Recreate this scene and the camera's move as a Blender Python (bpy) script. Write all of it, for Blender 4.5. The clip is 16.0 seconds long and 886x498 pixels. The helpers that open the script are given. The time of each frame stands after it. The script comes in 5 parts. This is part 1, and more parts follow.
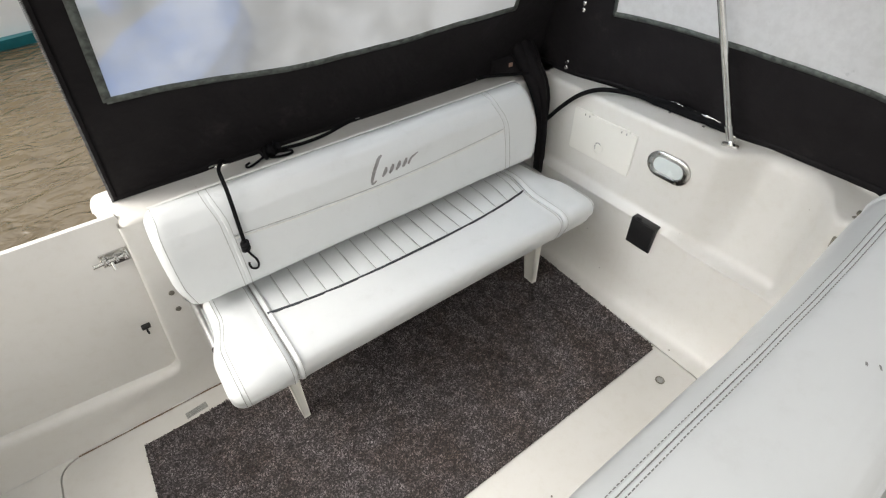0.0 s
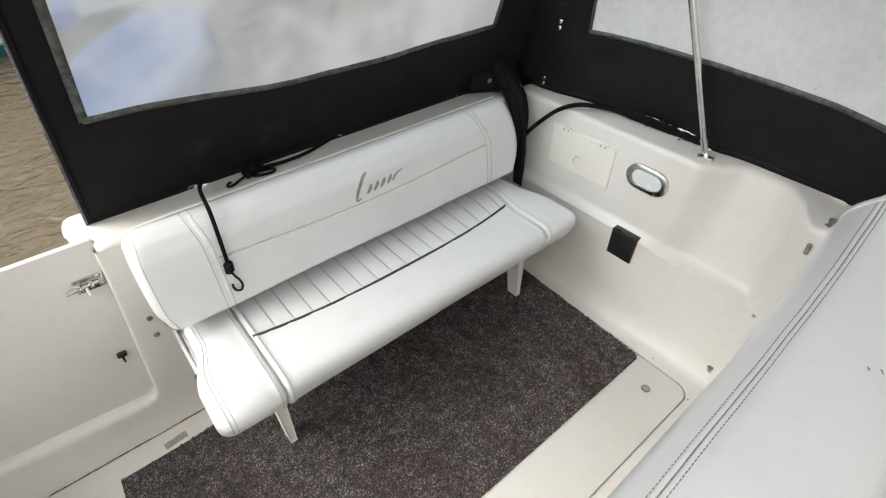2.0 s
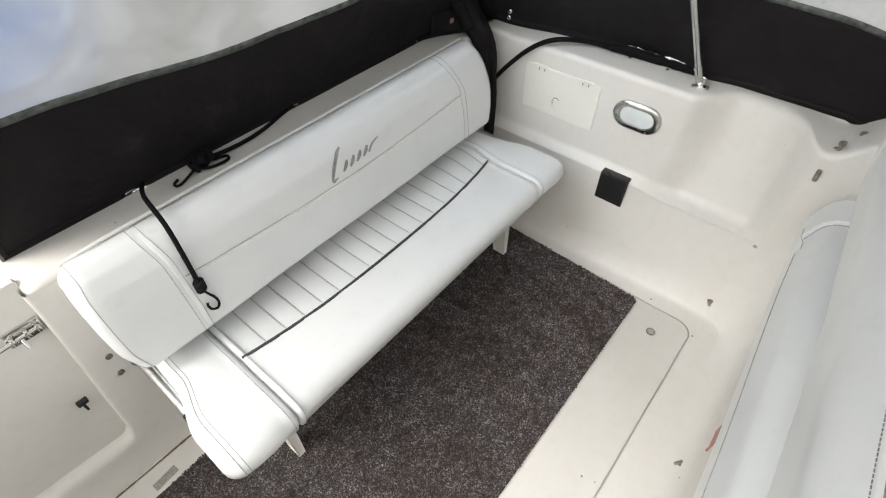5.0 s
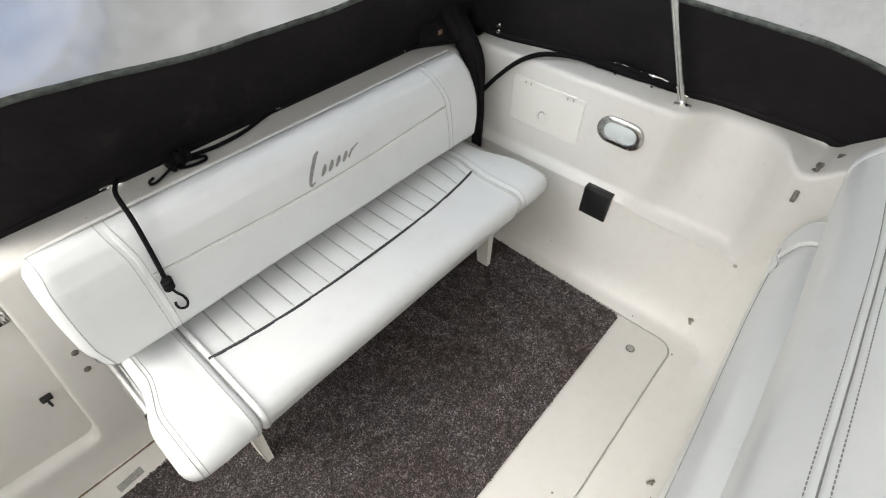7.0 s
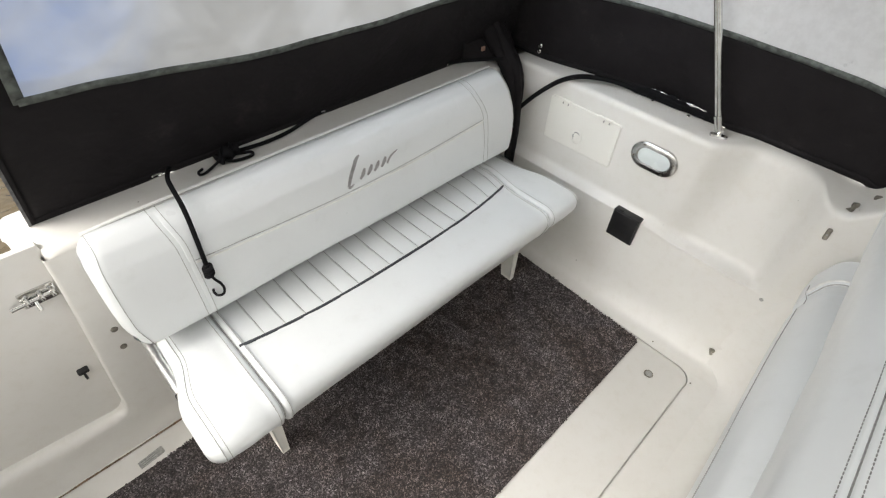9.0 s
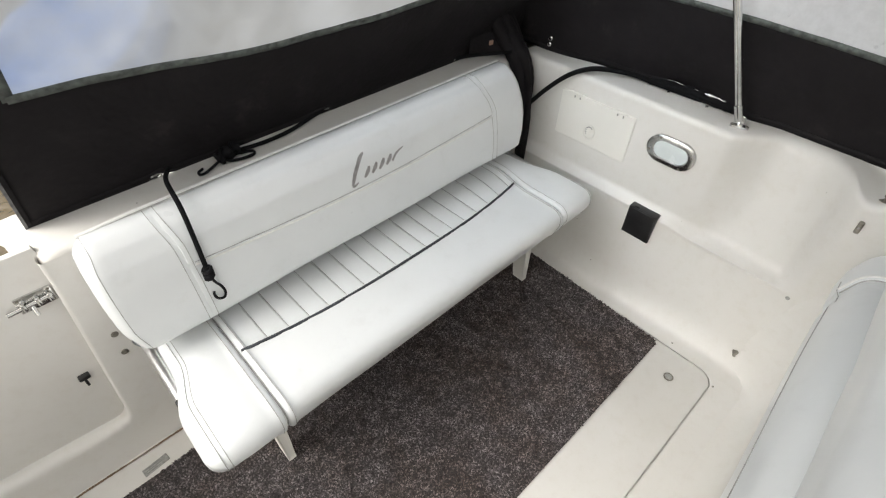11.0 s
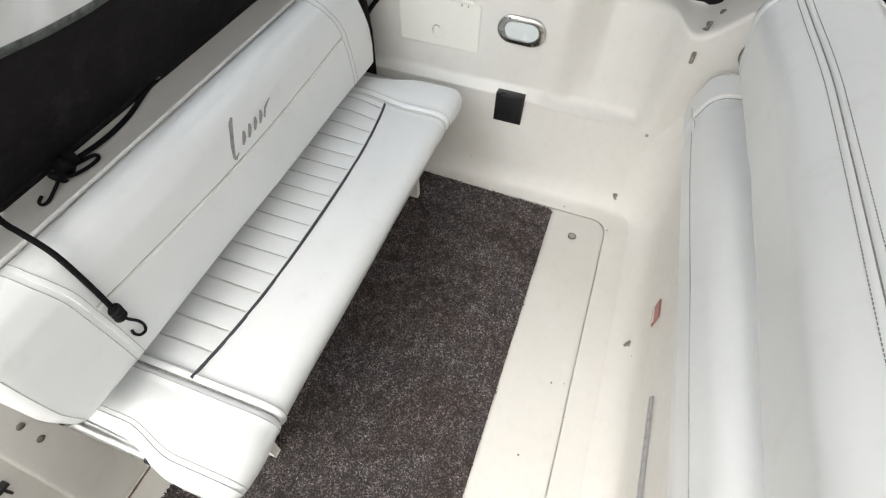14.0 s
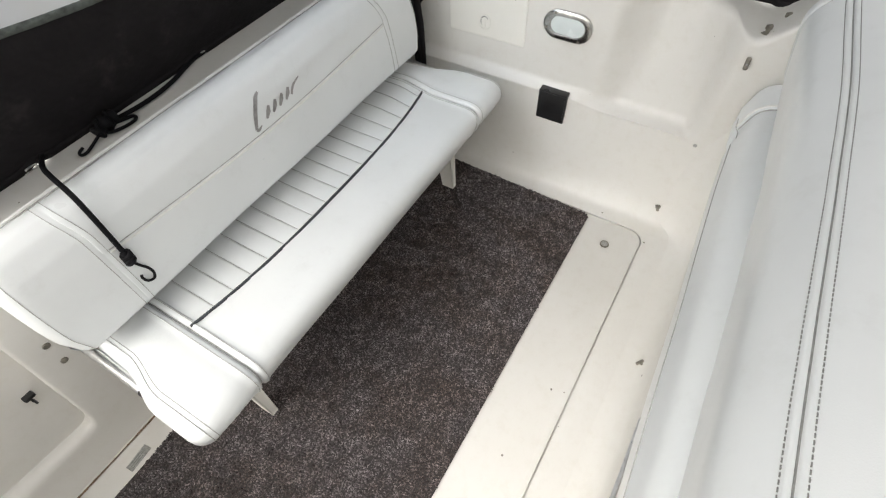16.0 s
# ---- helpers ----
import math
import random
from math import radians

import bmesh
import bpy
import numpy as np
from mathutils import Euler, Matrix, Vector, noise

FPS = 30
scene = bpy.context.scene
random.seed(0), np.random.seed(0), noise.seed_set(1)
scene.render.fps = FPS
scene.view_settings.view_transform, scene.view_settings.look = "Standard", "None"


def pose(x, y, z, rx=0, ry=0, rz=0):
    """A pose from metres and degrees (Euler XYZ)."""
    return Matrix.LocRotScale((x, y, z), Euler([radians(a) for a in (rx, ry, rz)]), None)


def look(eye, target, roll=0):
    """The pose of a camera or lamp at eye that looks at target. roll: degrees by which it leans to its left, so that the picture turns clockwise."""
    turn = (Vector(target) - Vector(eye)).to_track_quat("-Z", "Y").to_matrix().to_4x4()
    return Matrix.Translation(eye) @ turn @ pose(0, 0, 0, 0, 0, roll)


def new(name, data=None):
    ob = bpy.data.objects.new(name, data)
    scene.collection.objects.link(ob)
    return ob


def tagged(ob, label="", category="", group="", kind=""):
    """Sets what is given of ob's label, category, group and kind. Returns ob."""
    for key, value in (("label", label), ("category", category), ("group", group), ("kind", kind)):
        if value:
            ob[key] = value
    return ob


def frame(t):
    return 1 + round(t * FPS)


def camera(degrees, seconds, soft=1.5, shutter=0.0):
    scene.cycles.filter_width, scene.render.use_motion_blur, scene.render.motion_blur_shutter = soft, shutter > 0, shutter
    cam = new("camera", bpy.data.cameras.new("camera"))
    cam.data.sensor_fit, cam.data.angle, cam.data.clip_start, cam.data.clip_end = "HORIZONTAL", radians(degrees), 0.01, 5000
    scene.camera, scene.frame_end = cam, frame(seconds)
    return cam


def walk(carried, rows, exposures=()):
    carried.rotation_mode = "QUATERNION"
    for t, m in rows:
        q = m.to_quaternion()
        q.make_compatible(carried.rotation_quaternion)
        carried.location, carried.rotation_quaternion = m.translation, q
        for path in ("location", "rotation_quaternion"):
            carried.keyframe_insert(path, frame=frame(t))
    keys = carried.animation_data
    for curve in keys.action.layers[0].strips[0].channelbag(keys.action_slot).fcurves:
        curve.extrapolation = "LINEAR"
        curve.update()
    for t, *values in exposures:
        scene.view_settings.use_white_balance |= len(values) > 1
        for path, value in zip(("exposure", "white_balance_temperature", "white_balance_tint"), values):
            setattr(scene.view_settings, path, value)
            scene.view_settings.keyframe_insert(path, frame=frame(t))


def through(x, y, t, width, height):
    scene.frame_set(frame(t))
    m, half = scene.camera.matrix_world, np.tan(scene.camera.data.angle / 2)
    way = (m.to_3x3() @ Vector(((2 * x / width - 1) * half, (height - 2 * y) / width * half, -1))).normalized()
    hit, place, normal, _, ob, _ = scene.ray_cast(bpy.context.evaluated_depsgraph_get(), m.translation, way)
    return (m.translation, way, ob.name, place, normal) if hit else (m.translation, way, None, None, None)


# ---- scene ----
cam = camera(83.3, 16.0, soft=1.2)
PATH = [
    (0, (-1.189, -0.991, 1.567), (-0.329, 0.219, 0.226), -1.1),
    (0.5, (-1.207, -0.986, 1.572), (-0.334, 0.23, 0.245), -1.3),
    (1, (-1.215, -0.983, 1.571), (-0.341, 0.241, 0.252), -1.6),
    (1.5, (-1.22, -0.98, 1.573), (-0.348, 0.248, 0.257), -1.8),
    (2, (-1.224, -0.951, 1.568), (-0.25, 0.215, 0.268), 0.4),
    (2.5, (-1.247, -0.941, 1.589), (-0.121, 0.1, 0.306), 3.7),
    (3, (-1.267, -0.884, 1.563), (-0.1, 0.101, 0.272), 3.8),
    (3.5, (-1.248, -0.852, 1.579), (-0.25, 0.111, 0.138), 2.4),
    (4, (-1.209, -0.778, 1.54), (-0.292, 0.174, 0.039), 0.2),
    (4.5, (-1.225, -0.684, 1.529), (-0.216, 0.199, 0.044), -1.7),
    (7, (-1.18, -0.748, 1.516), (-0.115, 0.154, 0.084), 1.4),
    (7.5, (-1.184, -0.752, 1.517), (-0.135, 0.176, 0.089), 1.3),
    (8, (-1.208, -0.745, 1.514), (-0.169, 0.225, 0.107), 2.5),
    (8.5, (-1.226, -0.731, 1.528), (-0.189, 0.241, 0.121), 3.7),
    (9, (-1.224, -0.742, 1.531), (-0.183, 0.234, 0.13), 3.9),
    (11.5, (-1.184, -0.725, 1.483), (-0.202, 0.311, 0.083), 0.5),
    (12, (-1.18, -0.706, 1.485), (-0.243, 0.284, 0.022), 0.2),
    (12.5, (-1.179, -0.692, 1.462), (-0.248, 0.187, -0.075), -0.5),
    (13, (-1.221, -0.596, 1.469), (-0.196, 0.059, -0.118), 0.5),
    (13.5, (-1.265, -0.542, 1.481), (-0.165, -0.1, -0.129), 1.7),
    (14, (-1.268, -0.54, 1.488), (-0.132, -0.152, -0.111), 1.7),
    (14.5, (-1.262, -0.547, 1.488), (-0.132, -0.102, -0.101), 1.1),
    (15, (-1.213, -0.633, 1.485), (-0.141, -0.069, -0.107), -0.6),
    (15.5, (-1.184, -0.701, 1.49), (-0.172, -0.057, -0.11), -2.8),
    (16, (-1.198, -0.731, 1.479), (-0.209, -0.062, -0.126), -3.7),
]
walk(cam, [(t, look(eye, target, roll)) for t, eye, target, roll in PATH], [(0.0, -0.48), (0.5, -0.53), (1.5, -0.53), (2.2, -0.46), (3.0, -0.42), (4.0, -0.45), (7.0, -0.48), (12.5, -0.50), (14.0, -0.44), (16.0, -0.48)])

# ---- world and light ----
SUN_EL, SUN_ROT = radians(46), radians(288)
world = bpy.data.worlds.new("overcast_sky")
scene.world = world
world.use_nodes = True
wn = world.node_tree.nodes
sky = wn.new("ShaderNodeTexSky")
sky.sky_type, sky.sun_disc = "NISHITA", False
sky.sun_elevation, sky.sun_rotation, sky.dust_density, sky.air_density = SUN_EL, SUN_ROT, 6.0, 1.6
hsv = wn.new("ShaderNodeHueSaturation")
hsv.inputs["Saturation"].default_value = 0.06
world.node_tree.links.new(sky.outputs[0], hsv.inputs["Color"])
haze = wn.new("ShaderNodeMix")
haze.data_type, haze.blend_type = "RGBA", "MULTIPLY"
haze.inputs[0].default_value, haze.inputs[7].default_value = 1.0, (1.0, 0.972, 0.932, 1)
world.node_tree.links.new(hsv.outputs[0], haze.inputs[6])
world.node_tree.links.new(haze.outputs[2], wn["Background"].inputs["Color"])
wn["Background"].inputs["Strength"].default_value = 0.465
sun = new("sun", bpy.data.lights.new("sun", "SUN"))
sun.data.energy, sun.data.angle, sun.data.color = 0.08, radians(80), (1.0, 0.955, 0.88)
sun.matrix_world = Matrix.Rotation(-SUN_ROT, 4, "Z") @ Matrix.Rotation(SUN_EL - radians(90), 4, "X")


# ---- materials ----
def nodes_of(name):
    m = bpy.data.materials.new(name)
    m.use_nodes = True
    nt = m.node_tree
    return m, nt, nt.nodes, nt.links, nt.nodes["Principled BSDF"]


def noise_node(nt, scale, detail=4.0, rough=0.55, coords="Object"):
    tc = nt.nodes.new("ShaderNodeTexCoord")
    n = nt.nodes.new("ShaderNodeTexNoise")
    n.inputs["Scale"].default_value, n.inputs["Detail"].default_value, n.inputs["Roughness"].default_value = scale, detail, rough
    nt.links.new(tc.outputs[coords], n.inputs["Vector"])
    return n


def ramp(nt, src, stops):
    r = nt.nodes.new("ShaderNodeValToRGB")
    while len(r.color_ramp.elements) < len(stops):
        r.color_ramp.elements.new(0.5)
    for e, (p, c) in zip(r.color_ramp.elements, stops):
        e.position, e.color = p, (*c, 1) if len(c) == 3 else c
    nt.links.new(src, r.inputs["Fac"])
    return r


def mixed(nt, kind, fac, a, b):
    m = nt.nodes.new("ShaderNodeMix")
    m.data_type, m.blend_type = "RGBA", kind
    for sock, v in ((m.inputs[0], fac), (m.inputs[6], a), (m.inputs[7], b)):
        if isinstance(v, (int, float)):
            sock.default_value = v
        elif isinstance(v, tuple):
            sock.default_value = (*v, 1)
        else:
            nt.links.new(v, sock)
    return m.outputs[2]


def bump(nt, bsdf, height, strength, dist):
    b = nt.nodes.new("ShaderNodeBump")
    b.inputs["Strength"].default_value, b.inputs["Distance"].default_value = strength, dist
    nt.links.new(height, b.inputs["Height"])
    nt.links.new(b.outputs[0], bsdf.inputs["Normal"])
    return b


def simple(name, col, rough=0.5, metal=0.0, vary=0.12, scale=30.0, bumps=0.0, bscale=200.0, coat=0.0):
    m, nt, nd, ln, b = nodes_of(name)
    n = noise_node(nt, scale)
    dark = tuple(c * (1 - vary) for c in col)
    lite = tuple(min(1, c * (1 + vary * 0.5)) for c in col)
    ln.new(ramp(nt, n.outputs["Fac"], [(0.3, dark), (0.7, lite)]).outputs[0], b.inputs["Base Color"])
    b.inputs["Metallic"].default_value, b.inputs["Coat Weight"].default_value = metal, coat
    r = ramp(nt, n.outputs["Fac"], [(0.3, (rough * 0.85,) * 3), (0.75, (min(1, rough * 1.2),) * 3)])
    ln.new(r.outputs[0], b.inputs["Roughness"])
    if bumps:
        bump(nt, b, noise_node(nt, bscale, 3).outputs["Fac"], bumps, 0.002)
    return m


def gelcoat_material():
    """Cream gelcoat with faint staining and scattered dirt specks."""
    m, nt, nd, ln, b = nodes_of("gelcoat")
    big = noise_node(nt, 2.2, 5, 0.6)
    base = ramp(nt, big.outputs["Fac"], [(0.3, (0.672, 0.653, 0.610)), (0.7, (0.722, 0.708, 0.677))]).outputs[0]
    scuff = noise_node(nt, 26, 6, 0.7)
    base = mixed(nt, "MULTIPLY", 0.16, base, ramp(nt, scuff.outputs["Fac"], [(0.33, (0.80, 0.76, 0.68)), (0.5, (1, 1, 1))]).outputs[0])
    tc = nd.new("ShaderNodeTexCoord")
    v = nd.new("ShaderNodeTexVoronoi")
    v.inputs["Scale"].default_value = 22
    ln.new(tc.outputs["Object"], v.inputs["Vector"])
    pick = nd.new("ShaderNodeTexWhiteNoise")
    ln.new(v.outputs["Position"], pick.inputs["Vector"])
    keep = ramp(nt, pick.outputs["Value"], [(0.86, (0, 0, 0)), (0.88, (1, 1, 1))])
    dot = ramp(nt, v.outputs["Distance"], [(0.03, (1, 1, 1)), (0.06, (0, 0, 0))])
    speck = mixed(nt, "MULTIPLY", 1.0, keep.outputs[0], dot.outputs[0])
    base = mixed(nt, "MIX", speck, base, (0.12, 0.10, 0.07))
    ln.new(base, b.inputs["Base Color"])
    ln.new(ramp(nt, scuff.outputs["Fac"], [(0.3, (0.50,) * 3), (0.7, (0.36,) * 3)]).outputs[0], b.inputs["Roughness"])
    b.inputs["Coat Weight"].default_value, b.inputs["Coat Roughness"].default_value = 0.08, 0.25
    bump(nt, b, noise_node(nt, 9, 3).outputs["Fac"], 0.25, 0.004)
    return m


def vinyl_material(name, col):
    """Marine upholstery vinyl with leather grain, soft creases and handling marks."""
    m, nt, nd, ln, b = nodes_of(name)
    big = noise_node(nt, 3.5, 5, 0.6)
    base = ramp(nt, big.outputs["Fac"], [(0.3, tuple(c * 0.95 for c in col)), (0.72, col)]).outputs[0]
    mark = noise_node(nt, 14, 8, 0.75)
    base = mixed(nt, "MULTIPLY", 0.16, base, ramp(nt, mark.outputs["Fac"], [(0.30, (0.74, 0.73, 0.69)), (0.45, (1, 1, 1))]).outputs[0])
    ln.new(base, b.inputs["Base Color"])
    ln.new(ramp(nt, big.outputs["Fac"], [(0.3, (0.34,) * 3), (0.7, (0.27,) * 3)]).outputs[0], b.inputs["Roughness"])
    b.inputs["Coat Weight"].default_value, b.inputs["Coat Roughness"].default_value = 0.55, 0.3
    tc = nd.new("ShaderNodeTexCoord")
    v = nd.new("ShaderNodeTexVoronoi")
    v.feature = "DISTANCE_TO_EDGE"
    v.inputs["Scale"].default_value = 420
    ln.new(tc.outputs["Object"], v.inputs["Vector"])
    g = bump(nt, b, v.outputs["Distance"], 0.12, 0.001)
    g2 = nd.new("ShaderNodeBump")
    g2.inputs["Strength"].default_value, g2.inputs["Distance"].default_value = 0.35, 0.006
    ln.new(noise_node(nt, 7, 3).outputs["Fac"], g2.inputs["Height"])
    ln.new(g2.outputs[0], g.inputs["Normal"])
    return m


def canvas_material():
    m, nt, nd, ln, b = nodes_of("black_canvas")
    dust = noise_node(nt, 6, 8, 0.7)
    ln.new(ramp(nt, dust.outputs["Fac"], [(0.35, (0.0095, 0.0083, 0.0092)), (0.60, (0.0135, 0.0120, 0.0130)), (0.8, (0.038, 0.034, 0.033))]).outputs[0], b.inputs["Base Color"])
    b.inputs["Roughness"].default_value = 0.76
    b.inputs["Specular IOR Level"].default_value = 0.17
    tc = nd.new("ShaderNodeTexCoord")
    w = nd.new("ShaderNodeTexWave")
    w.inputs["Scale"].default_value, w.inputs["Distortion"].default_value = 350, 1
    ln.new(tc.outputs["Object"], w.inputs["Vector"])
    g = bump(nt, b, w.outputs["Fac"], 0.2, 0.001)
    g2 = nd.new("ShaderNodeBump")
    g2.inputs["Strength"].default_value, g2.inputs["Distance"].default_value = 0.85, 0.028
    ln.new(noise_node(nt, 5, 4).outputs["Fac"], g2.inputs["Height"])
    ln.new(g2.outputs[0], g.inputs["Normal"])
    return m


def pane_material(name, low, high, milk, rough, tint, through=(0.56, 0.62, 0.71), band=(0.3, 0.7)):
    """Weathered clear vinyl: milky, lets blurred shapes through."""
    m, nt, nd, ln, b = nodes_of(name)
    out = nd["Material Output"]
    haze = noise_node(nt, 3.0, 6, 0.6)
    streak = noise_node(nt, 40, 4, 0.6)
    tl = nd.new("ShaderNodeBsdfTranslucent")
    smudge = ramp(nt, noise_node(nt, 15, 5, 0.7).outputs["Fac"], [(0.66, (1, 1, 1)), (0.76, (0.72, 0.73, 0.74))]).outputs[0]
    ln.new(mixed(nt, "MULTIPLY", 1.0, smudge, tint), tl.inputs["Color"])
    clear = nd.new("ShaderNodeBsdfRefraction")
    clear.inputs["IOR"].default_value, clear.inputs["Roughness"].default_value = 1.02, rough
    clear.inputs["Color"].default_value = through + (1,)
    gloss = nd.new("ShaderNodeBsdfGlossy")
    gloss.inputs["Roughness"].default_value = 0.12
    gb = nd.new("ShaderNodeBump")
    gb.inputs["Strength"].default_value, gb.inputs["Distance"].default_value = 0.4, 0.01
    ln.new(noise_node(nt, 12, 4).outputs["Fac"], gb.inputs["Height"])
    ln.new(gb.outputs[0], gloss.inputs["Normal"])
    white = nd.new("ShaderNodeBsdfDiffuse")
    ln.new(mixed(nt, "MULTIPLY", 1.0, smudge, (0.90, 0.92, 0.95)), white.inputs["Color"])
    cloud = nd.new("ShaderNodeMixShader")
    cloud.inputs[0].default_value = milk
    ln.new(tl.outputs[0], cloud.inputs[1]), ln.new(white.outputs[0], cloud.inputs[2])
    a = nd.new("ShaderNodeMixShader")
    f = ramp(nt, haze.outputs["Fac"], [(band[0], (low,) * 3), (band[1], (high,) * 3)])
    s = mixed(nt, "MULTIPLY", 0.25, f.outputs[0], ramp(nt, streak.outputs["Fac"], [(0.35, (0.7,) * 3), (0.6, (1,) * 3)]).outputs[0])
    ln.new(s, a.inputs[0]), ln.new(clear.outputs[0], a.inputs[1]), ln.new(cloud.outputs[0], a.inputs[2])
    c = nd.new("ShaderNodeMixShader")
    c.inputs[0].default_value = 0.05
    ln.new(a.outputs[0], c.inputs[1]), ln.new(gloss.outputs[0], c.inputs[2])
    ln.new(c.outputs[0], out.inputs["Surface"])
    return m


def roof_material():
    """Pale woven cloth of the unseen roof; its translucency sets the soft light from above."""
    m, nt, nd, ln, b = nodes_of("pale_roof_cloth")
    n = noise_node(nt, 6, 5, 0.6)
    ln.new(ramp(nt, n.outputs["Fac"], [(0.3, (0.60, 0.60, 0.59)), (0.7, (0.66, 0.66, 0.65))]).outputs[0], b.inputs["Base Color"])
    b.inputs["Roughness"].default_value = 0.9
    tl = nd.new("ShaderNodeBsdfTranslucent")
    tl.inputs["Color"].default_value = (0.76, 0.79, 0.84, 1)
    mix = nd.new("ShaderNodeMixShader")
    mix.inputs[0].default_value = 0.25
    ln.new(b.outputs[0], mix.inputs[1]), ln.new(tl.outputs[0], mix.inputs[2])
    ln.new(mix.outputs[0], nd["Material Output"].inputs["Surface"])
    return m


def tuft_material():
    m, nt, nd, ln, b = nodes_of("carpet_tufts")
    geo = nd.new("ShaderNodeNewGeometry")
    col = ramp(nt, geo.outputs["Random Per Island"], [(0.0, (0.062, 0.057, 0.058)), (0.35, (0.104, 0.097, 0.098)), (0.65, (0.160, 0.150, 0.152)), (0.88, (0.225, 0.212, 0.214)), (1.0, (0.300, 0.284, 0.286))])
    stain = noise_node(nt, 3.2, 6, 0.68)
    c = mixed(nt, "MULTIPLY", 0.8, col.outputs[0], ramp(nt, stain.outputs["Fac"], [(0.34, (0.60, 0.49, 0.41)), (0.45, (0.97, 0.88, 0.82)), (0.54, (1.10, 1.08, 1.09))]).outputs[0])
    patch = noise_node(nt, 17, 3, 0.6)
    c = mixed(nt, "MULTIPLY", 0.8, c, ramp(nt, patch.outputs["Fac"], [(0.36, (0.70, 0.68, 0.68)), (0.62, (1.18, 1.17, 1.16))]).outputs[0])
    clump = noise_node(nt, 52, 5, 0.72)
    c = mixed(nt, "MULTIPLY", 0.9, c, ramp(nt, clump.outputs["Fac"], [(0.38, (0.50, 0.48, 0.48)), (0.60, (1.28, 1.25, 1.24))]).outputs[0])
    ln.new(c, b.inputs["Base Color"])
    b.inputs["Roughness"].default_value, b.inputs["Specular IOR Level"].default_value = 0.95, 0.15
    return m


def water_material():
    m, nt, nd, ln, b = nodes_of("muddy_water")
    silt = noise_node(nt, 0.6, 5, 0.6)
    ln.new(ramp(nt, silt.outputs["Fac"], [(0.3, (0.090, 0.068, 0.038)), (0.7, (0.125, 0.098, 0.057))]).outputs[0], b.inputs["Base Color"])
    b.inputs["Roughness"].default_value, b.inputs["IOR"].default_value = 0.04, 1.45
    tc = nd.new("ShaderNodeTexCoord")
    mp = nd.new("ShaderNodeMapping")
    mp.inputs["Scale"].default_value = (1.0, 1.7, 1.0)
    ln.new(tc.outputs["Object"], mp.inputs["Vector"])
    big = nd.new("ShaderNodeTexNoise")
    big.inputs["Scale"].default_value, big.inputs["Detail"].default_value, big.inputs["Distortion"].default_value = 3.5, 2.4, 0.9
    ln.new(mp.outputs[0], big.inputs["Vector"])
    bump(nt, b, big.outputs["Fac"], 0.75, 0.065)
    return m


GEL = gelcoat_material()
VINYL = vinyl_material("white_vinyl", (0.738, 0.757, 0.758))
CANVAS = canvas_material()
LINING = roof_material()
PANE = pane_material("cloudy_vinyl_pane", 0.18, 0.60, 0.0, 0.30, (0.47, 0.495, 0.53), (0.58, 0.65, 0.74), (0.36, 0.60))
SIDEPANE = pane_material("milky_vinyl_pane", 0.84, 0.97, 0.5, 0.03, (0.68, 0.71, 0.75))
TUFT = tuft_material()
WATER = water_material()
BACKING = simple("carpet_backing", (0.052, 0.046, 0.045), 0.95, vary=0.4, scale=120)
CHROME = simple("stainless_steel", (0.66, 0.66, 0.64), 0.16, 1.0, 0.15, 40)
DULL = simple("weathered_fitting", (0.30, 0.28, 0.24), 0.45, 0.7, 0.5, 60, 0.3)
RIM = simple("dull_steel_rim", (0.50, 0.50, 0.485), 0.24, 1.0, 0.3, 30)
ALU = simple("brushed_aluminium", (0.72, 0.72, 0.72), 0.32, 1.0, 0.1, 90)
BLACK = simple("black_plastic", (0.012, 0.012, 0.013), 0.4, 0.0, 0.4, 50, 0.1)
RUBBER = simple("black_rubber", (0.008, 0.0075, 0.009), 0.7, 0.0, 0.4, 80, 0.3)
CORD = simple("black_braided_cord", (0.007, 0.007, 0.008), 0.9, 0.0, 0.6, 300, 0.8, 900)
for m_ in (CORD, RUBBER):
    m_.node_tree.nodes["Principled BSDF"].inputs["Specular IOR Level"].default_value = 0.15
GRIME = simple("brown_grime", (0.20, 0.135, 0.085), 0.9, 0.0, 0.6, 60, 0.4)
PIPING = simple("charcoal_piping", (0.045, 0.05, 0.058), 0.4, 0.0, 0.25, 60)
WHITEPIPE = simple("white_welt", (0.80, 0.80, 0.77), 0.4, 0.0, 0.1, 60)
THREAD = simple("grey_thread", (0.27, 0.27, 0.26), 0.8, 0.0, 0.4, 200)
SEAM = simple("seam_thread", (0.44, 0.44, 0.42), 0.8, 0.0, 0.3, 90)
SILVER = simple("silver_print", (0.33, 0.32, 0.32), 0.35, 0.45, 0.25, 90)
PALESILVER = simple("worn_silver_print", (0.55, 0.55, 0.55), 0.4, 0.2, 0.4, 90)
PLASTIC = simple("white_plastic", (0.79, 0.775, 0.72), 0.35, 0.0, 0.03, 8)
LENS = simple("frosted_lens", (0.66, 0.715, 0.71), 0.25, 0.0, 0.06, 20, 0.2, 60, 0.4)
BINDING = simple("mildewed_binding", (0.10, 0.115, 0.105), 0.6, 0.0, 0.75, 55, 0.3)
ZIP = simple("zip_teeth", (0.16, 0.16, 0.16), 0.5, 0.2, 0.5, 80)
DARKGAP = simple("dark_bilge", (0.03, 0.028, 0.025), 0.8)
RED = simple("faded_red_label", (0.36, 0.16, 0.14), 0.5, 0.0, 0.25, 60)
PALE = simple("pale_label", (0.72, 0.66, 0.62), 0.5)
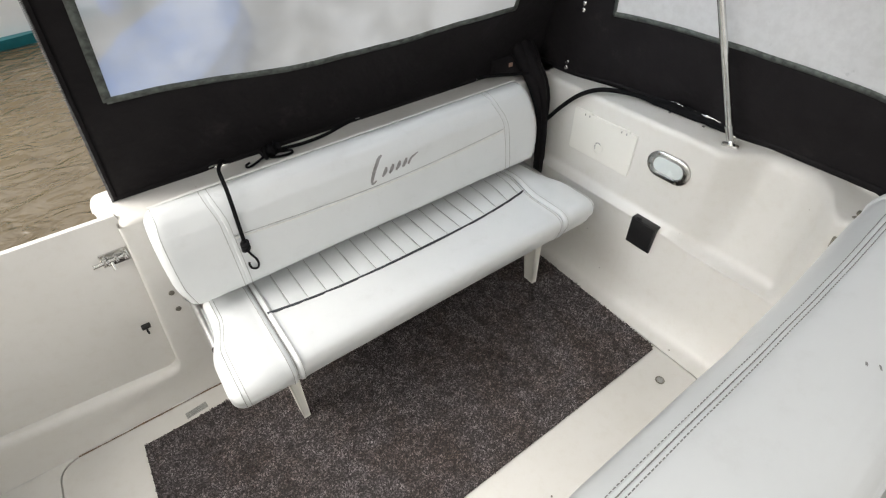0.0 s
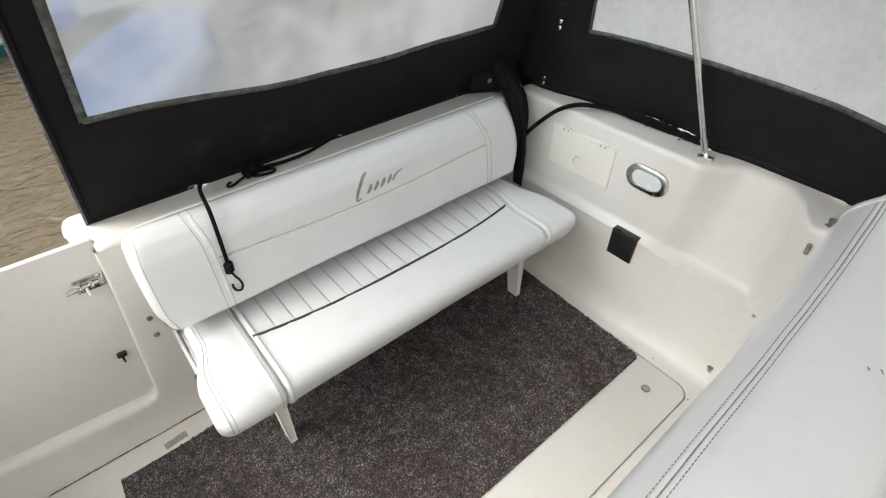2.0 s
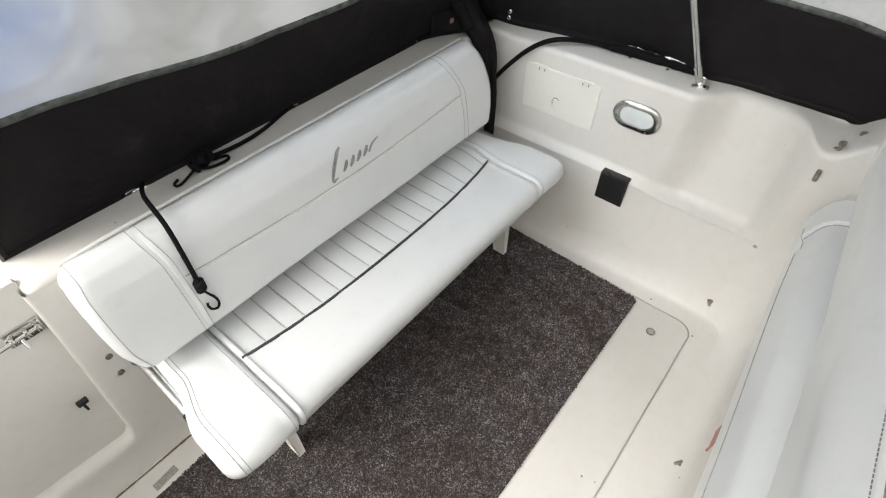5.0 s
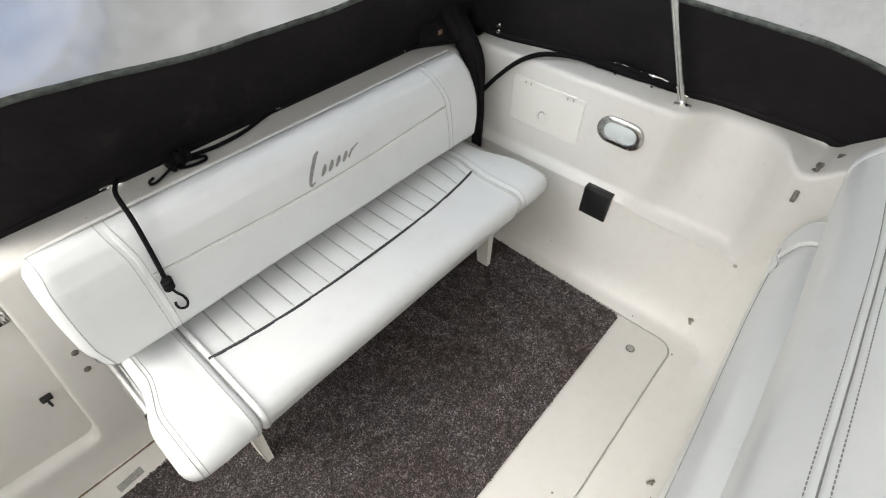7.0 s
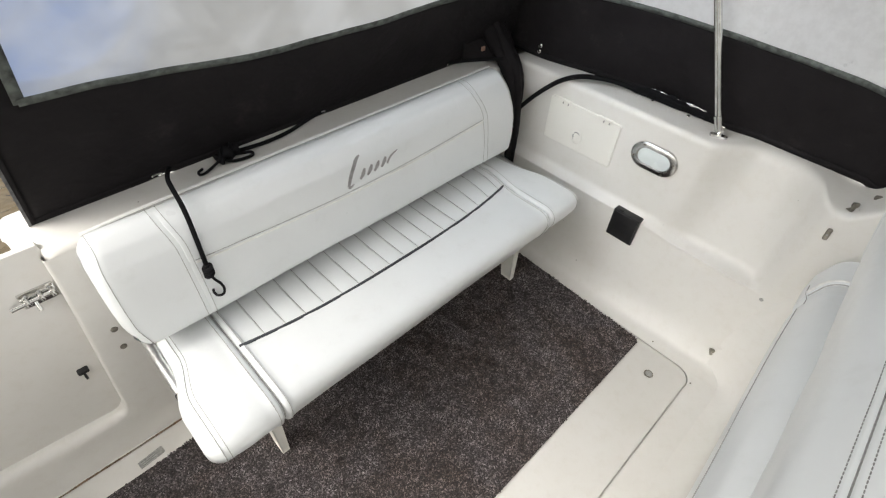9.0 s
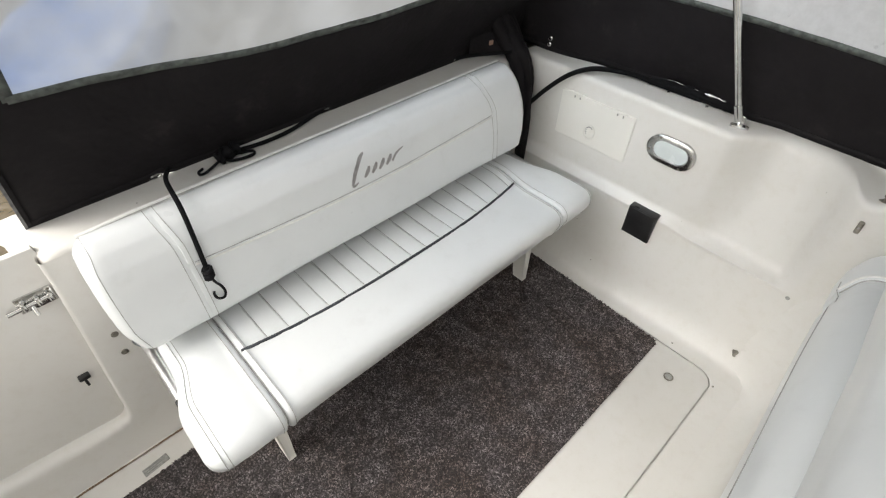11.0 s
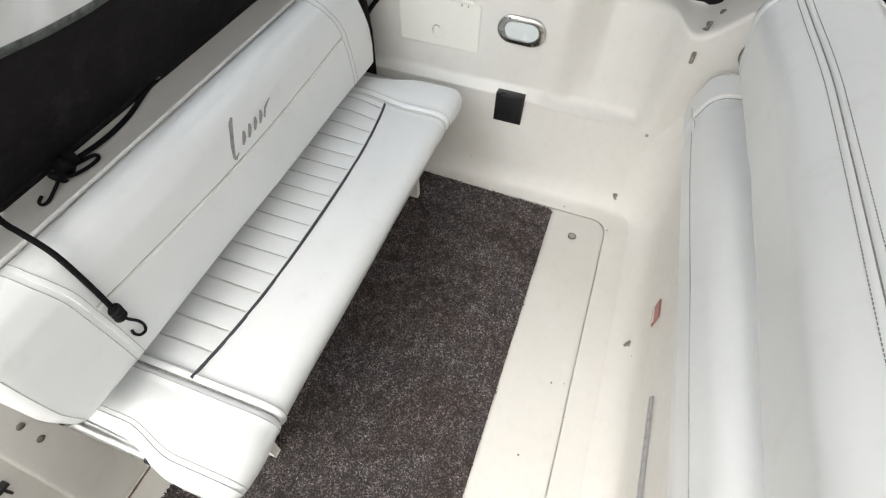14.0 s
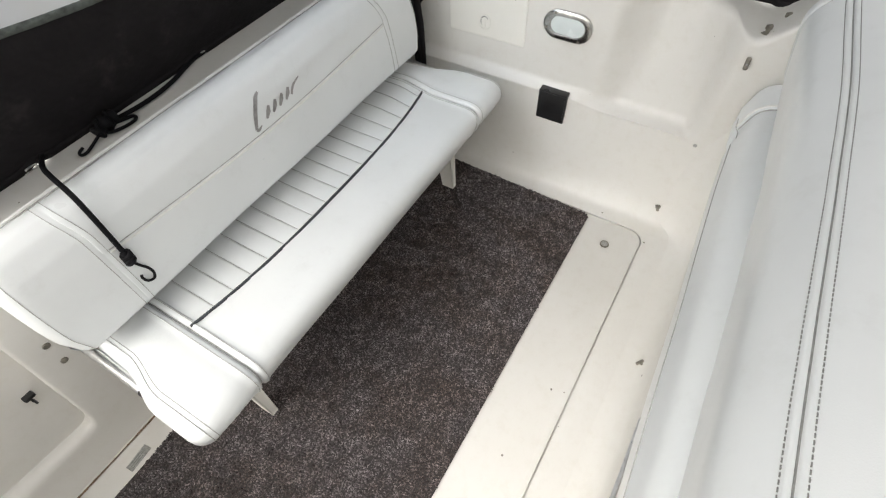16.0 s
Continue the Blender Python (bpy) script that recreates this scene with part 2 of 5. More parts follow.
HULL = simple("white_hull_paint", (0.80, 0.81, 0.80), 0.25, 0.0, 0.08, 2, 0.0, 10, 0.3)
TEAL = simple("teal_boot_stripe", (0.015, 0.17, 0.20), 0.4, 0.0, 0.2, 6)
BLUE = simple("blue_cover", (0.02, 0.12, 0.42), 0.6, 0.0, 0.25, 4, 0.3, 8)
SLATE = simple("slate_water_patch", (0.022, 0.080, 0.22), 0.7, 0.0, 0.3, 3, 0.3, 8)
GREYPLATE = simple("etched_plate", (0.42, 0.42, 0.40), 0.35, 0.7, 0.3, 120)
STRAP = simple("tan_patch", (0.30, 0.19, 0.14), 0.7)


# ---- mesh helpers ----
def thing(name, place, label, category, group="", kind=""):
    ob = new(name)
    ob.location = place
    ob.empty_display_size = 0.05
    return tagged(ob, label, category, group, kind)


def link(ob, parent):
    if parent is not None:
        bpy.context.view_layer.update()
        ob.parent = parent
        ob.matrix_parent_inverse = parent.matrix_world.inverted()
    return ob


def solid(name, verts, faces, material, parent=None, label="", smooth=True):
    """One mesh object from world coordinates."""
    me = bpy.data.meshes.new(name)
    me.from_pydata([tuple(v) for v in verts], [], [tuple(f) for f in faces])
    me.materials.append(material)
    me.update()
    bm = bmesh.new()
    bm.from_mesh(me)
    bmesh.ops.recalc_face_normals(bm, faces=bm.faces)
    bm.to_mesh(me)
    bm.free()
    if smooth:
        me.shade_smooth()
        me.set_sharp_from_angle(angle=radians(38))
    ob = new(name, me)
    if label:
        tagged(ob, label)
    return link(ob, parent)


def part(name, bm, material, parent=None, label="", smooth=True):
    me = bpy.data.meshes.new(name)
    bmesh.ops.recalc_face_normals(bm, faces=bm.faces)
    bm.to_mesh(me)
    bm.free()
    me.materials.append(material)
    if smooth:
        me.shade_smooth()
        me.set_sharp_from_angle(angle=radians(38))
    ob = new(name, me)
    if label:
        tagged(ob, label)
    return link(ob, parent)


def box(x0, x1, y0, y1, z0, z1, r=0.004, seg=2, m=None):
    bm = bmesh.new()
    bmesh.ops.create_cube(bm, size=1)
    bmesh.ops.transform(bm, matrix=Matrix.Translation(((x0 + x1) / 2, (y0 + y1) / 2, (z0 + z1) / 2)) @ Matrix.Diagonal((x1 - x0, y1 - y0, z1 - z0, 1)), verts=bm.verts)
    if r:
        bmesh.ops.bevel(bm, geom=bm.edges[:], offset=r, segments=seg, profile=0.5, affect="EDGES")
    if m is not None:
        bmesh.ops.transform(bm, matrix=m, verts=bm.verts)
    return bm


def disc(m, r, h, n=24, bev=0.0, top=1.0):
    """A short cylinder on the pose m, standing along its z."""
    bm = bmesh.new()
    bmesh.ops.create_cone(bm, cap_ends=True, segments=n, radius1=r, radius2=r * top, depth=h)
    if bev:
        rim = [e for e in bm.edges if abs(e.verts[0].co.z - e.verts[1].co.z) < 1e-6 and len(e.link_faces) == 2]
        bmesh.ops.bevel(bm, geom=rim, offset=bev, segments=2, profile=0.5, affect="EDGES")
    bmesh.ops.transform(bm, matrix=m @ Matrix.Translation((0, 0, h / 2)), verts=bm.verts)
    return bm


def facing(x, y, z, normal):
    """A pose whose z runs along the given normal."""
    return Matrix.Translation((x, y, z)) @ Vector(normal).to_track_quat("Z", "Y").to_matrix().to_4x4()


def spline(points, per=8, closed=False):
    p = [Vector(q) for q in points]
    n, out = len(p), []
    last = n if closed else n - 1
    for i in range(last):
        a, b = p[i], p[(i + 1) % n]
        pa = p[(i - 1) % n] if closed or i > 0 else a
        pb = p[(i + 2) % n] if closed or i + 2 < n else b
        for k in range(per):
            t = k / per
            out.append(0.5 * ((2 * a) + (b - pa) * t + (2 * pa - 5 * a + 4 * b - pb) * t * t + (3 * a - pa - 3 * b + pb) * t ** 3))
    if not closed:
        out.append(p[-1])
    return out


def tube_data(path, r, n=8, closed=False, wob=0.0):
    verts, faces, m = [], [], len(path)
    rr = r if callable(r) else (lambda u: r)
    side = None
    for i, p in enumerate(path):
        a = path[(i - 1) % m] if closed or i else p
        b = path[(i + 1) % m] if closed or i < m - 1 else p
        d = (b - a).normalized()
        if side is None:
            side = d.orthogonal().normalized()
        side = (side - d * side.dot(d)).normalized()
        up = d.cross(side)
        q = rr(i / max(1, m - 1)) * (1 + wob * math.sin(i * 2.1))
        for k in range(n):
            t = 2 * math.pi * k / n
            verts.append(p + side * (q * math.cos(t)) + up * (q * math.sin(t)))
    for i in range(m if closed else m - 1):
        j = (i + 1) % m
        for k in range(n):
            l = (k + 1) % n
            faces.append((i * n + k, i * n + l, j * n + l, j * n + k))
    if not closed:
        faces.append(tuple(range(n)))
        faces.append(tuple((m - 1) * n + k for k in range(n)))
    return verts, faces


def tube(name, path, r, material, parent=None, label="", n=8, closed=False, per=0, wob=0.0):
    path = spline(path, per, closed) if per else [Vector(p) for p in path]
    v, f = tube_data(path, r, n, closed, wob)
    return solid(name, v, f, material, parent, label)


def profile(corners, n):
    """A closed ring of n even points through corners (a, b, radius), rounded."""
    pts, m = [], len(corners)
    for i in range(m):
        p = Vector(corners[i][:2])
        a, b = Vector(corners[i - 1][:2]) - p, Vector(corners[(i + 1) % m][:2]) - p
        r = corners[i][2]
        half = a.angle(b) / 2
        cut = min(r / math.tan(half), a.length * 0.49, b.length * 0.49)
        s, e = p + a.normalized() * cut, p + b.normalized() * cut
        for k in range(9):
            t = k / 8
            pts.append(s * (1 - t) ** 2 + p * 2 * t * (1 - t) + e * t * t)
    pts = np.array([tuple(p) for p in pts])
    seg = np.linalg.norm(np.roll(pts, -1, 0) - pts, axis=1)
    s = np.concatenate([[0], np.cumsum(seg)])
    loop = np.vstack([pts, pts[:1]])
    q = np.linspace(0, s[-1], n, endpoint=False)
    ring = np.stack([np.interp(q, s, loop[:, 0]), np.interp(q, s, loop[:, 1])], 1)
    tang = np.roll(ring, -1, 0) - np.roll(ring, 1, 0)
    tang /= np.linalg.norm(tang, axis=1)[:, None]
    nor = np.stack([tang[:, 1], -tang[:, 0]], 1)
    if np.sum((ring - ring.mean(0)) * nor) < 0:
        nor = -nor
    return ring, nor, s[-1]


def cushion(name, corners, x0, x1, material, parent, n=72, step=0.008, fine=(), swell=None, end=0.035, shift=None, label=""):
    """A padded body: the rounded profile (y, z) drawn along x, with rounded ends. swell(x, y, z) pushes along the normal; shift(x, y, z) moves along x."""
    ring, nor, _ = profile(corners, n)
    xs = set(np.round(np.arange(x0 + end, x1 - end, step), 5))
    for c in fine:
        for d in (-0.006, -0.004, -0.0025, -0.001, 0, 0.001, 0.0025, 0.004, 0.006):
            xs.add(round(c + d, 5))
    ends = [end * (1 - math.cos(t)) for t in np.linspace(0, math.pi / 2, 7)]
    xs = sorted({round(x0 + e, 5) for e in ends} | {round(x1 - e, 5) for e in ends} | {x for x in xs if x0 + end < x < x1 - end})
    verts, faces = [], []
    for x in xs:
        d = min(x - x0, x1 - x)
        inset = 0.0 if d >= end else end * (1 - math.sqrt(max(0.0, 1 - (1 - d / end) ** 2)))
        for (y, z), (ny, nz) in zip(ring, nor):
            w = (swell(x, y, z) if swell else 0.0) - inset
            yy, zz = y + ny * w, z + nz * w
            verts.append((x + (shift(x, yy, zz) if shift else 0.0), yy, zz))
    for i in range(len(xs) - 1):
        for k in range(n):
            l = (k + 1) % n
            faces.append((i * n + k, i * n + l, (i + 1) * n + l, (i + 1) * n + k))
    faces.append(tuple(range(n)))
    faces.append(tuple((len(xs) - 1) * n + k for k in range(n)))
    return solid(name, verts, faces, material, parent, label)


def smooth01(a, b, v):
    t = min(1.0, max(0.0, (v - a) / (b - a)))
    return t * t * (3 - 2 * t)


def grid(name, us, vs, place, material, parent=None, label="", keep=None, thick=0.0):
    """A sheet place(u, v) over two lists of numbers."""
    verts = [place(u, v) for u in us for v in vs]
    m, faces = len(vs), []
    for i in range(len(us) - 1):
        for j in range(m - 1):
            if keep is None or keep((us[i] + us[i + 1]) / 2, (vs[j] + vs[j + 1]) / 2):
                faces.append((i * m + j, (i + 1) * m + j, (i + 1) * m + j + 1, i * m + j + 1))
    ob = solid(name, verts, faces, material, parent, label)
    if thick:
        s = ob.modifiers.new("thickness", "SOLIDIFY")
        s.thickness, s.offset = thick, 0
    return ob


def rounded_loop(x0, x1, y0, y1, r, z, per=6):
    pts = []
    for cx, cy, a in ((x1 - r, y1 - r, 0), (x0 + r, y1 - r, 90), (x0 + r, y0 + r, 180), (x1 - r, y0 + r, 270)):
        for k in range(per + 1):
            t = radians(a + 90 * k / per)
            pts.append(Vector((cx + r * math.cos(t), cy + r * math.sin(t), z)))
    return pts


def slab(name, loop, z0, z1, material, parent=None, label="", bev=0.003):
    """A flat plate over a loop in plan."""
    bm = bmesh.new()
    f = bm.faces.new([bm.verts.new((p.x, p.y, z0)) for p in loop])
    up = bmesh.ops.extrude_face_region(bm, geom=[f])
    for v in up["geom"]:
        if isinstance(v, bmesh.types.BMVert):
            v.co.z = z1
    rim = [e for e in bm.edges if all(abs(v.co.z - z1) < 1e-6 for v in e.verts)]
    if bev:
        bmesh.ops.bevel(bm, geom=rim, offset=bev, segments=2, profile=0.5, affect="EDGES")
    return part(name, bm, material, parent, label)


# ---- setting: water, hull, floor ----
def steps(*stretches):
    out = []
    for a, b, n in stretches:
        out += list(np.linspace(a, b, n, endpoint=False))
    return out + [stretches[-1][1]]


WATER_Z = -0.45
wx = [-3000, -600, -120, -40, -18] + steps((-9, 4, 100)) + [18, 40, 120, 600, 3000]
wy = [-3000, -600, -120, -40, -12] + steps((-4, 12, 120)) + [22, 45, 120, 600, 3000]


def water_at(x, y):
    near = 1.0 if -9.5 < x < 4.5 and -4.5 < y < 12.5 else 0.0
    h = noise.noise(Vector((x * 1.6, y * 2.6, 0))) * 0.018 + noise.noise(Vector((x * 4.5, y * 7, 3))) * 0.008
    return (x, y, WATER_Z + near * h)


tagged(grid("water", wx, wy, water_at, WATER), "muddy brown rippled river water round the boat", "water", kind="structure")

# floor with a let-in hatch
hatch_in = rounded_loop(-1.780, 0.140, -0.735, 0.3235, 0.06, 0)
outer = []
for p in hatch_in:
    k = 9.0
    dx, dy = p.x + 0.82, p.y + 0.2
    s = min((1.30 / abs(dx)) if abs(dx) > 1e-6 else k, (1.62 / abs(dy)) if abs(dy) > 1e-6 else k)
    outer.append(Vector((-0.82 + dx * s, min(0.40, -0.2 + dy * s), 0)))
nf = len(hatch_in)
fv = [tuple(p) for p in outer] + [(p.x, p.y, 0.0) for p in hatch_in] + [(p.x, p.y, -0.012) for p in hatch_in] + [(-0.8 + (p.x + 0.8) * 0.98, -0.2 + (p.y + 0.2) * 0.98, -0.012) for p in hatch_in]
ff = []
for a in range(3):
    for i in range(nf):
        j = (i + 1) % nf
        ff.append((a * nf + i, a * nf + j, (a + 1) * nf + j, (a + 1) * nf + i))
floor = tagged(solid("floor", fv, ff, GEL), "cream gelcoat cockpit floor with a let-in hatch", "floor", kind="structure")
slab("hatch_panel", rounded_loop(-1.7745, 0.1345, -0.7295, 0.3175, 0.055, 0), -0.010, 0.001, GEL, floor, "cream floor hatch with a thin dark joint", 0.0015)
slab("bilge", rounded_loop(-1.80, 0.16, -0.75, 0.35, 0.06, 0), -0.020, -0.0125, DARKGAP, floor, "dark gap under the hatch", 0)

gv, gf = [], []
for x in np.arange(-1.72, -1.02, 0.006):
    w = 0.0016 + 0.0030 * max(0, noise.noise(Vector((x * 9, 0.4, 0.2))) + 0.25) + 0.0012 * noise.noise(Vector((x * 60, 1.4, 0.2)))
    yc = 0.3205 + 0.0012 * noise.noise(Vector((x * 25, 2.4, 0.2)))
    gv += [(x, yc - max(0.0005, w), 0.0016), (x, yc + max(0.0005, w), 0.0016)]
gf = [(2 * i, 2 * i + 2, 2 * i + 3, 2 * i + 1) for i in range(len(gv) // 2 - 1)]
solid("grime_line", gv, gf, GRIME, floor, "brown grime lodged in the hatch joint")


def open_profile(corners, per=6):
    """An open line through corners (a, b, radius) with rounded bends; always the same number of points."""
    pts = [Vector(corners[0][:2])]
    for i in range(1, len(corners) - 1):
        p = Vector(corners[i][:2])
        a, b = Vector(corners[i - 1][:2]) - p, Vector(corners[i + 1][:2]) - p
        cut = min(corners[i][2], a.length * 0.49, b.length * 0.49)
        s, e = p + a.normalized() * cut, p + b.normalized() * cut
        for k in range(per + 1):
            t = k / per
            pts.append(s * (1 - t) ** 2 + p * 2 * t * (1 - t) + e * t * t)
    pts.append(Vector(corners[-1][:2]))
    return pts


def lerp(a, b, t):
    return a + (b - a) * t


def side_profile(y):
    r = smooth01(-0.375, -0.475, y) * (1 - smooth01(-0.690, -0.755, y))
    f = smooth01(-0.70, -0.775, y)
    low = 1 - smooth01(-0.34, -0.44, y)
    ridge_x = lerp(lerp(0.262, 0.276, 1 - low), 0.272, f)
    ridge_z = lerp(0.372, 0.352, 1 - low)
    in_x = lerp(lerp(ridge_x + 0.032, ridge_x + 0.062, r), 0.2725, f)
    in_z = lerp(lerp(ridge_z + 0.030, ridge_z + 0.008, r), 0.40, f)
    bow = smooth01(-0.395, -0.535, y) * (1 - smooth01(-0.615, -0.770, y))
    top_x = lerp(lerp(0.302, 0.400, bow), 0.268, f)
    top_z = lerp(0.735, 0.716, f) + 0.105 * smooth01(-0.775, -0.925, y)
    return [(0.14, 0.001, 0), (0.195, 0.006, 0.03), (0.238, 0.075, 0.06), (ridge_x + 0.0035 * (0.3 + 0.7 * r) * (1 - f), ridge_z - 0.011, lerp(0.003, 0.02, f)), (ridge_x, ridge_z, lerp(lerp(0.0045, 0.0028, r), 0.02, f)), (in_x, in_z, lerp(0.010, 0.058, r)),
            (top_x, top_z, lerp(0.022, 0.04, r)), (0.56, max(0.735, top_z), 0.04), (0.62, 0.35, 0.05), (0.50, -0.75, 0)]


ys = steps((0.55, -0.34, 30), (-0.34, -0.82, 64), (-0.82, -1.95, 16))
sp = [open_profile(side_profile(y)) for y in ys]
nv = len(sp[0])
tagged(solid("wall_starboard", [(p.x, y, p.y) for y, row in zip(ys, sp) for p in row],
             [(i * nv + k, i * nv + k + 1, (i + 1) * nv + k + 1, (i + 1) * nv + k) for i in range(len(ys) - 1) for k in range(nv - 1)], GEL),
       "cream moulded gelcoat cockpit side with a ledge and recess", "cockpit side", kind="structure")

# unseen port side and forward bulkhead, added to close the cockpit; heights tuned for light
tagged(part("wall_port", box(-2.22, -2.06, -1.95, 0.55, -0.75, 0.735, 0.03, 3), GEL), "unseen plain cream gelcoat cockpit side, height set for light", "cockpit side", kind="structure")
tagged(part("wall_forward", box(-2.06, 0.30, -2.05, -1.9, -0.75, 0.80, 0.03, 3), GEL), "unseen plain cream gelcoat bulkhead, height set for light", "bulkhead", kind="structure")

# transom: drawn along x, with a rounded end beside the door
tr = [(0.343, -0.01, 0), (0.346, 0.10, 0.04), (0.362, 0.735, 0.022), (0.58, 0.735, 0.04), (0.62, 0.3, 0.05), (0.55, -0.75, 0)]
tp = open_profile(tr)
txs = [(-1.345, 0.030), (-1.344, 0.022), (-1.340, 0.013), (-1.332, 0.005), (-1.32, 0.001)] + [(x, 0) for x in steps((-1.30, 0.56, 12))]
tv = [(x + (0.050 * smooth01(0.45, 0.37, p.x) if x < -1.29 else 0), p.x + (d if p.x < 0.5 else -d), p.y - (d if p.y > 0.6 else 0)) for x, d in txs for p in tp]
nt_ = len(tp)
tf = [(i * nt_ + k, i * nt_ + k + 1, (i + 1) * nt_ + k + 1, (i + 1) * nt_ + k) for i in range(len(txs) - 1) for k in range(nt_ - 1)]
tf.append(tuple(range(nt_)))
tagged(solid("wall_transom", tv, tf, GEL), "cream gelcoat transom with a rounded top", "transom", kind="structure")
# one moulded face round the door opening: jamb, rounded corner and sill
def mould_y(z):
    return lerp(0.3385, 0.3595, smooth01(-0.1, 0.80, z))


def sill_z(x):
    return 0.145 + 0.080 * (-1.37 - x)


inner = [(-1.297, 0.722), (-1.300, 0.66), (-1.306, 0.58), (-1.313, 0.50), (-1.320, 0.42), (-1.328, 0.34), (-1.335, 0.26), (-1.3400, 0.200)]
for k in range(1, 8):
    t = radians(90 * k / 8)
    inner.append((-1.365 + 0.0235 * math.cos(t), 0.1695 - 0.0235 * math.sin(t) + 0.014 * (1 - k / 8)))
inner += [(x, sill_z(x)) for x in (-1.378, -1.42, -1.50, -1.60, -1.75, -1.90, -2.06)]
ni = len(inner)
outer_edge = [(-1.205, z) for z in np.linspace(0.722, 0.02, 11)] + [(x, 0.0005) for x in (-1.22, -1.25, -1.29, -1.33, -1.37)] + [(x, 0.0005) for x in np.linspace(-1.41, -2.06, ni - 16)]
fvv = []
for i, ((x, z), (ox, oz)) in enumerate(zip(inner, outer_edge)):
    d = Vector((ox - x, oz - z)).normalized()
    r_ = lerp(0.009, 0.027, smooth01(9, 17, i))
    for o, dy in [(0.0, 0.060)] + [(r_ * (1 - math.cos(radians(t))), r_ * (1 - math.sin(radians(t)))) for t in (0, 22, 45, 68, 90)]:
        px_, pz_ = x + d.x * o, z + d.y * o
        fvv.append((px_, mould_y(pz_) + dy, pz_))
    for k in (0.15, 0.3, 0.5, 0.75, 1.0):
        px_, pz_ = lerp(x + d.x * r_, ox, k), lerp(z + d.y * r_, oz, k)
        fvv.append((px_, mould_y(pz_) - 0.010 * max(0, 1 - pz_ / 0.05) * (k > 0.7), pz_))
tagged(solid("door_frame", fvv, [(i * 11 + k, i * 11 + k + 1, (i + 1) * 11 + k + 1, (i + 1) * 11 + k) for i in range(ni - 1) for k in range(10)], GEL),
       "cream moulded frame and sill round the transom door", "door frame", kind="structure")
tagged(part("door_sill", box(-2.06, -1.33, 0.385, 0.56, -0.75, 0.135, 0.01), GEL), "cream sill under the transom door", "sill", kind="structure")

# ---- transom door ----
door = thing("transom_door", (-1.65, 0.38, 0.15), "closed cream transom door with a chrome bolt", "door")
dl = [(-2.05, 0.745), (-2.05, 0.188), (-1.41, 0.140), (-1.350, 0.140), (-1.321, 0.20), (-1.308, 0.40), (-1.288, 0.730), (-1.292, 0.745)]
bm = bmesh.new()
f0 = bm.faces.new([bm.verts.new((x, mould_y(z) + 0.034, z)) for x, z in dl])
g = bmesh.ops.extrude_face_region(bm, geom=[f0])
for v in g["geom"]:
    if isinstance(v, bmesh.types.BMVert):
        v.co.y += 0.018
bmesh.ops.bevel(bm, geom=[e for e in bm.edges if abs(e.verts[0].co.y - e.verts[1].co.y) < 1e-6], offset=0.004, segments=2, profile=0.5, affect="EDGES")
part("panel", bm, GEL, door)
latch = part("bolt_plate", box(-1.377, -1.306, 0.3840, 0.3895, 0.603, 0.647, 0.0015), CHROME, door, "chrome backing plate")
tube("bolt", [(-1.398, 0.377, 0.623), (-1.310, 0.377, 0.627)], 0.0055, CHROME, latch, n=12)
tube("bolt_knob", [(-1.352, 0.377, 0.623), (-1.352, 0.367, 0.613), (-1.352, 0.361, 0.603)], 0.0045, CHROME, latch, n=10)
for bx in (-1.366, -1.338, -1.316):
    part("bolt_guide", box(bx - 0.005, bx + 0.005, 0.369, 0.385, 0.615, 0.637, 0.004), CHROME, latch)
for sx_, sz in ((-1.371, 0.641), (-1.371, 0.609), (-1.312, 0.641), (-1.312, 0.609)):
    part("screw", disc(facing(sx_, 0.3843, sz, (0, -1, 0)), 0.003, 0.0015, 10), DULL, latch)
key = part("turn_key", box(-1.381, -1.355, 0.367, 0.3850, 0.345, 0.357, 0.003), BLACK, door, "black plastic turn key")
part("key_stem", box(-1.372, -1.366, 0.361, 0.373, 0.327, 0.346, 0.002), BLACK, key)

# screw holes and small fittings on the transom
for hx, hz in ((-1.259, 0.455), (-1.263, 0.387)):
    tagged(part("plug", disc(facing(hx, mould_y(hz) + 0.001, hz, (0, -1, 0)), 0.0085, 0.004, 16, 0.001), DULL, None), "small dark screw plug in the transom", "plug", "transom plugs")


# ---- bench on the transom ----
bench = thing("transom_bench", (-0.543, 0.05, 0.0), "white vinyl folding bench with pleated seat and charcoal piping", "bench")
XL, XR = -1.225, 0.140
SL, SR = -1.058, -0.029
PLEATS = [-1.041 + 0.0574 * k for k in range(18)]


def pipe_y(x):
    u = (x - (SL + SR) / 2) / ((SR - SL) / 2)
    return 0.064 + 0.038 * abs(u) ** 2.6


def seat_swell(x, y, z):
    w = 0.0
    if z > 0.33 and y < 0.30:
        for c in (SL, SR):
            d = abs(x - c)
            w -= 0.010 * math.exp(-(d / 0.0035) ** 2)
            w += 0.004 * math.exp(-((d - 0.013) / 0.008) ** 2)
    if z > 0.40:
        if SL + 0.02 < x < SR - 0.005 and y > pipe_y(x):
            g = smooth01(0, 0.012, y - pipe_y(x))
            n = min(abs(x - c) for c in PLEATS)
            w += g * (0.0012 * (1 - math.exp(-(n / 0.014) ** 2)) - 0.0028 * math.exp(-(n / 0.0019) ** 2) - 0.0034)
        elif SL < x < SR:
            w -= 0.004 * math.exp(-((y - pipe_y(x)) / 0.006) ** 2)
        else:
            w += 0.010 * math.sin(math.pi * min(1, max(0, (x - XL) / (SL - XL) if x < SL else (XR - x) / (XR - SR)))) * smooth01(0.30, 0.12, y)
    if y < -0.02:
        w += 0.0025 * noise.noise(Vector((x * 5, y * 8, z * 8)))
    return w


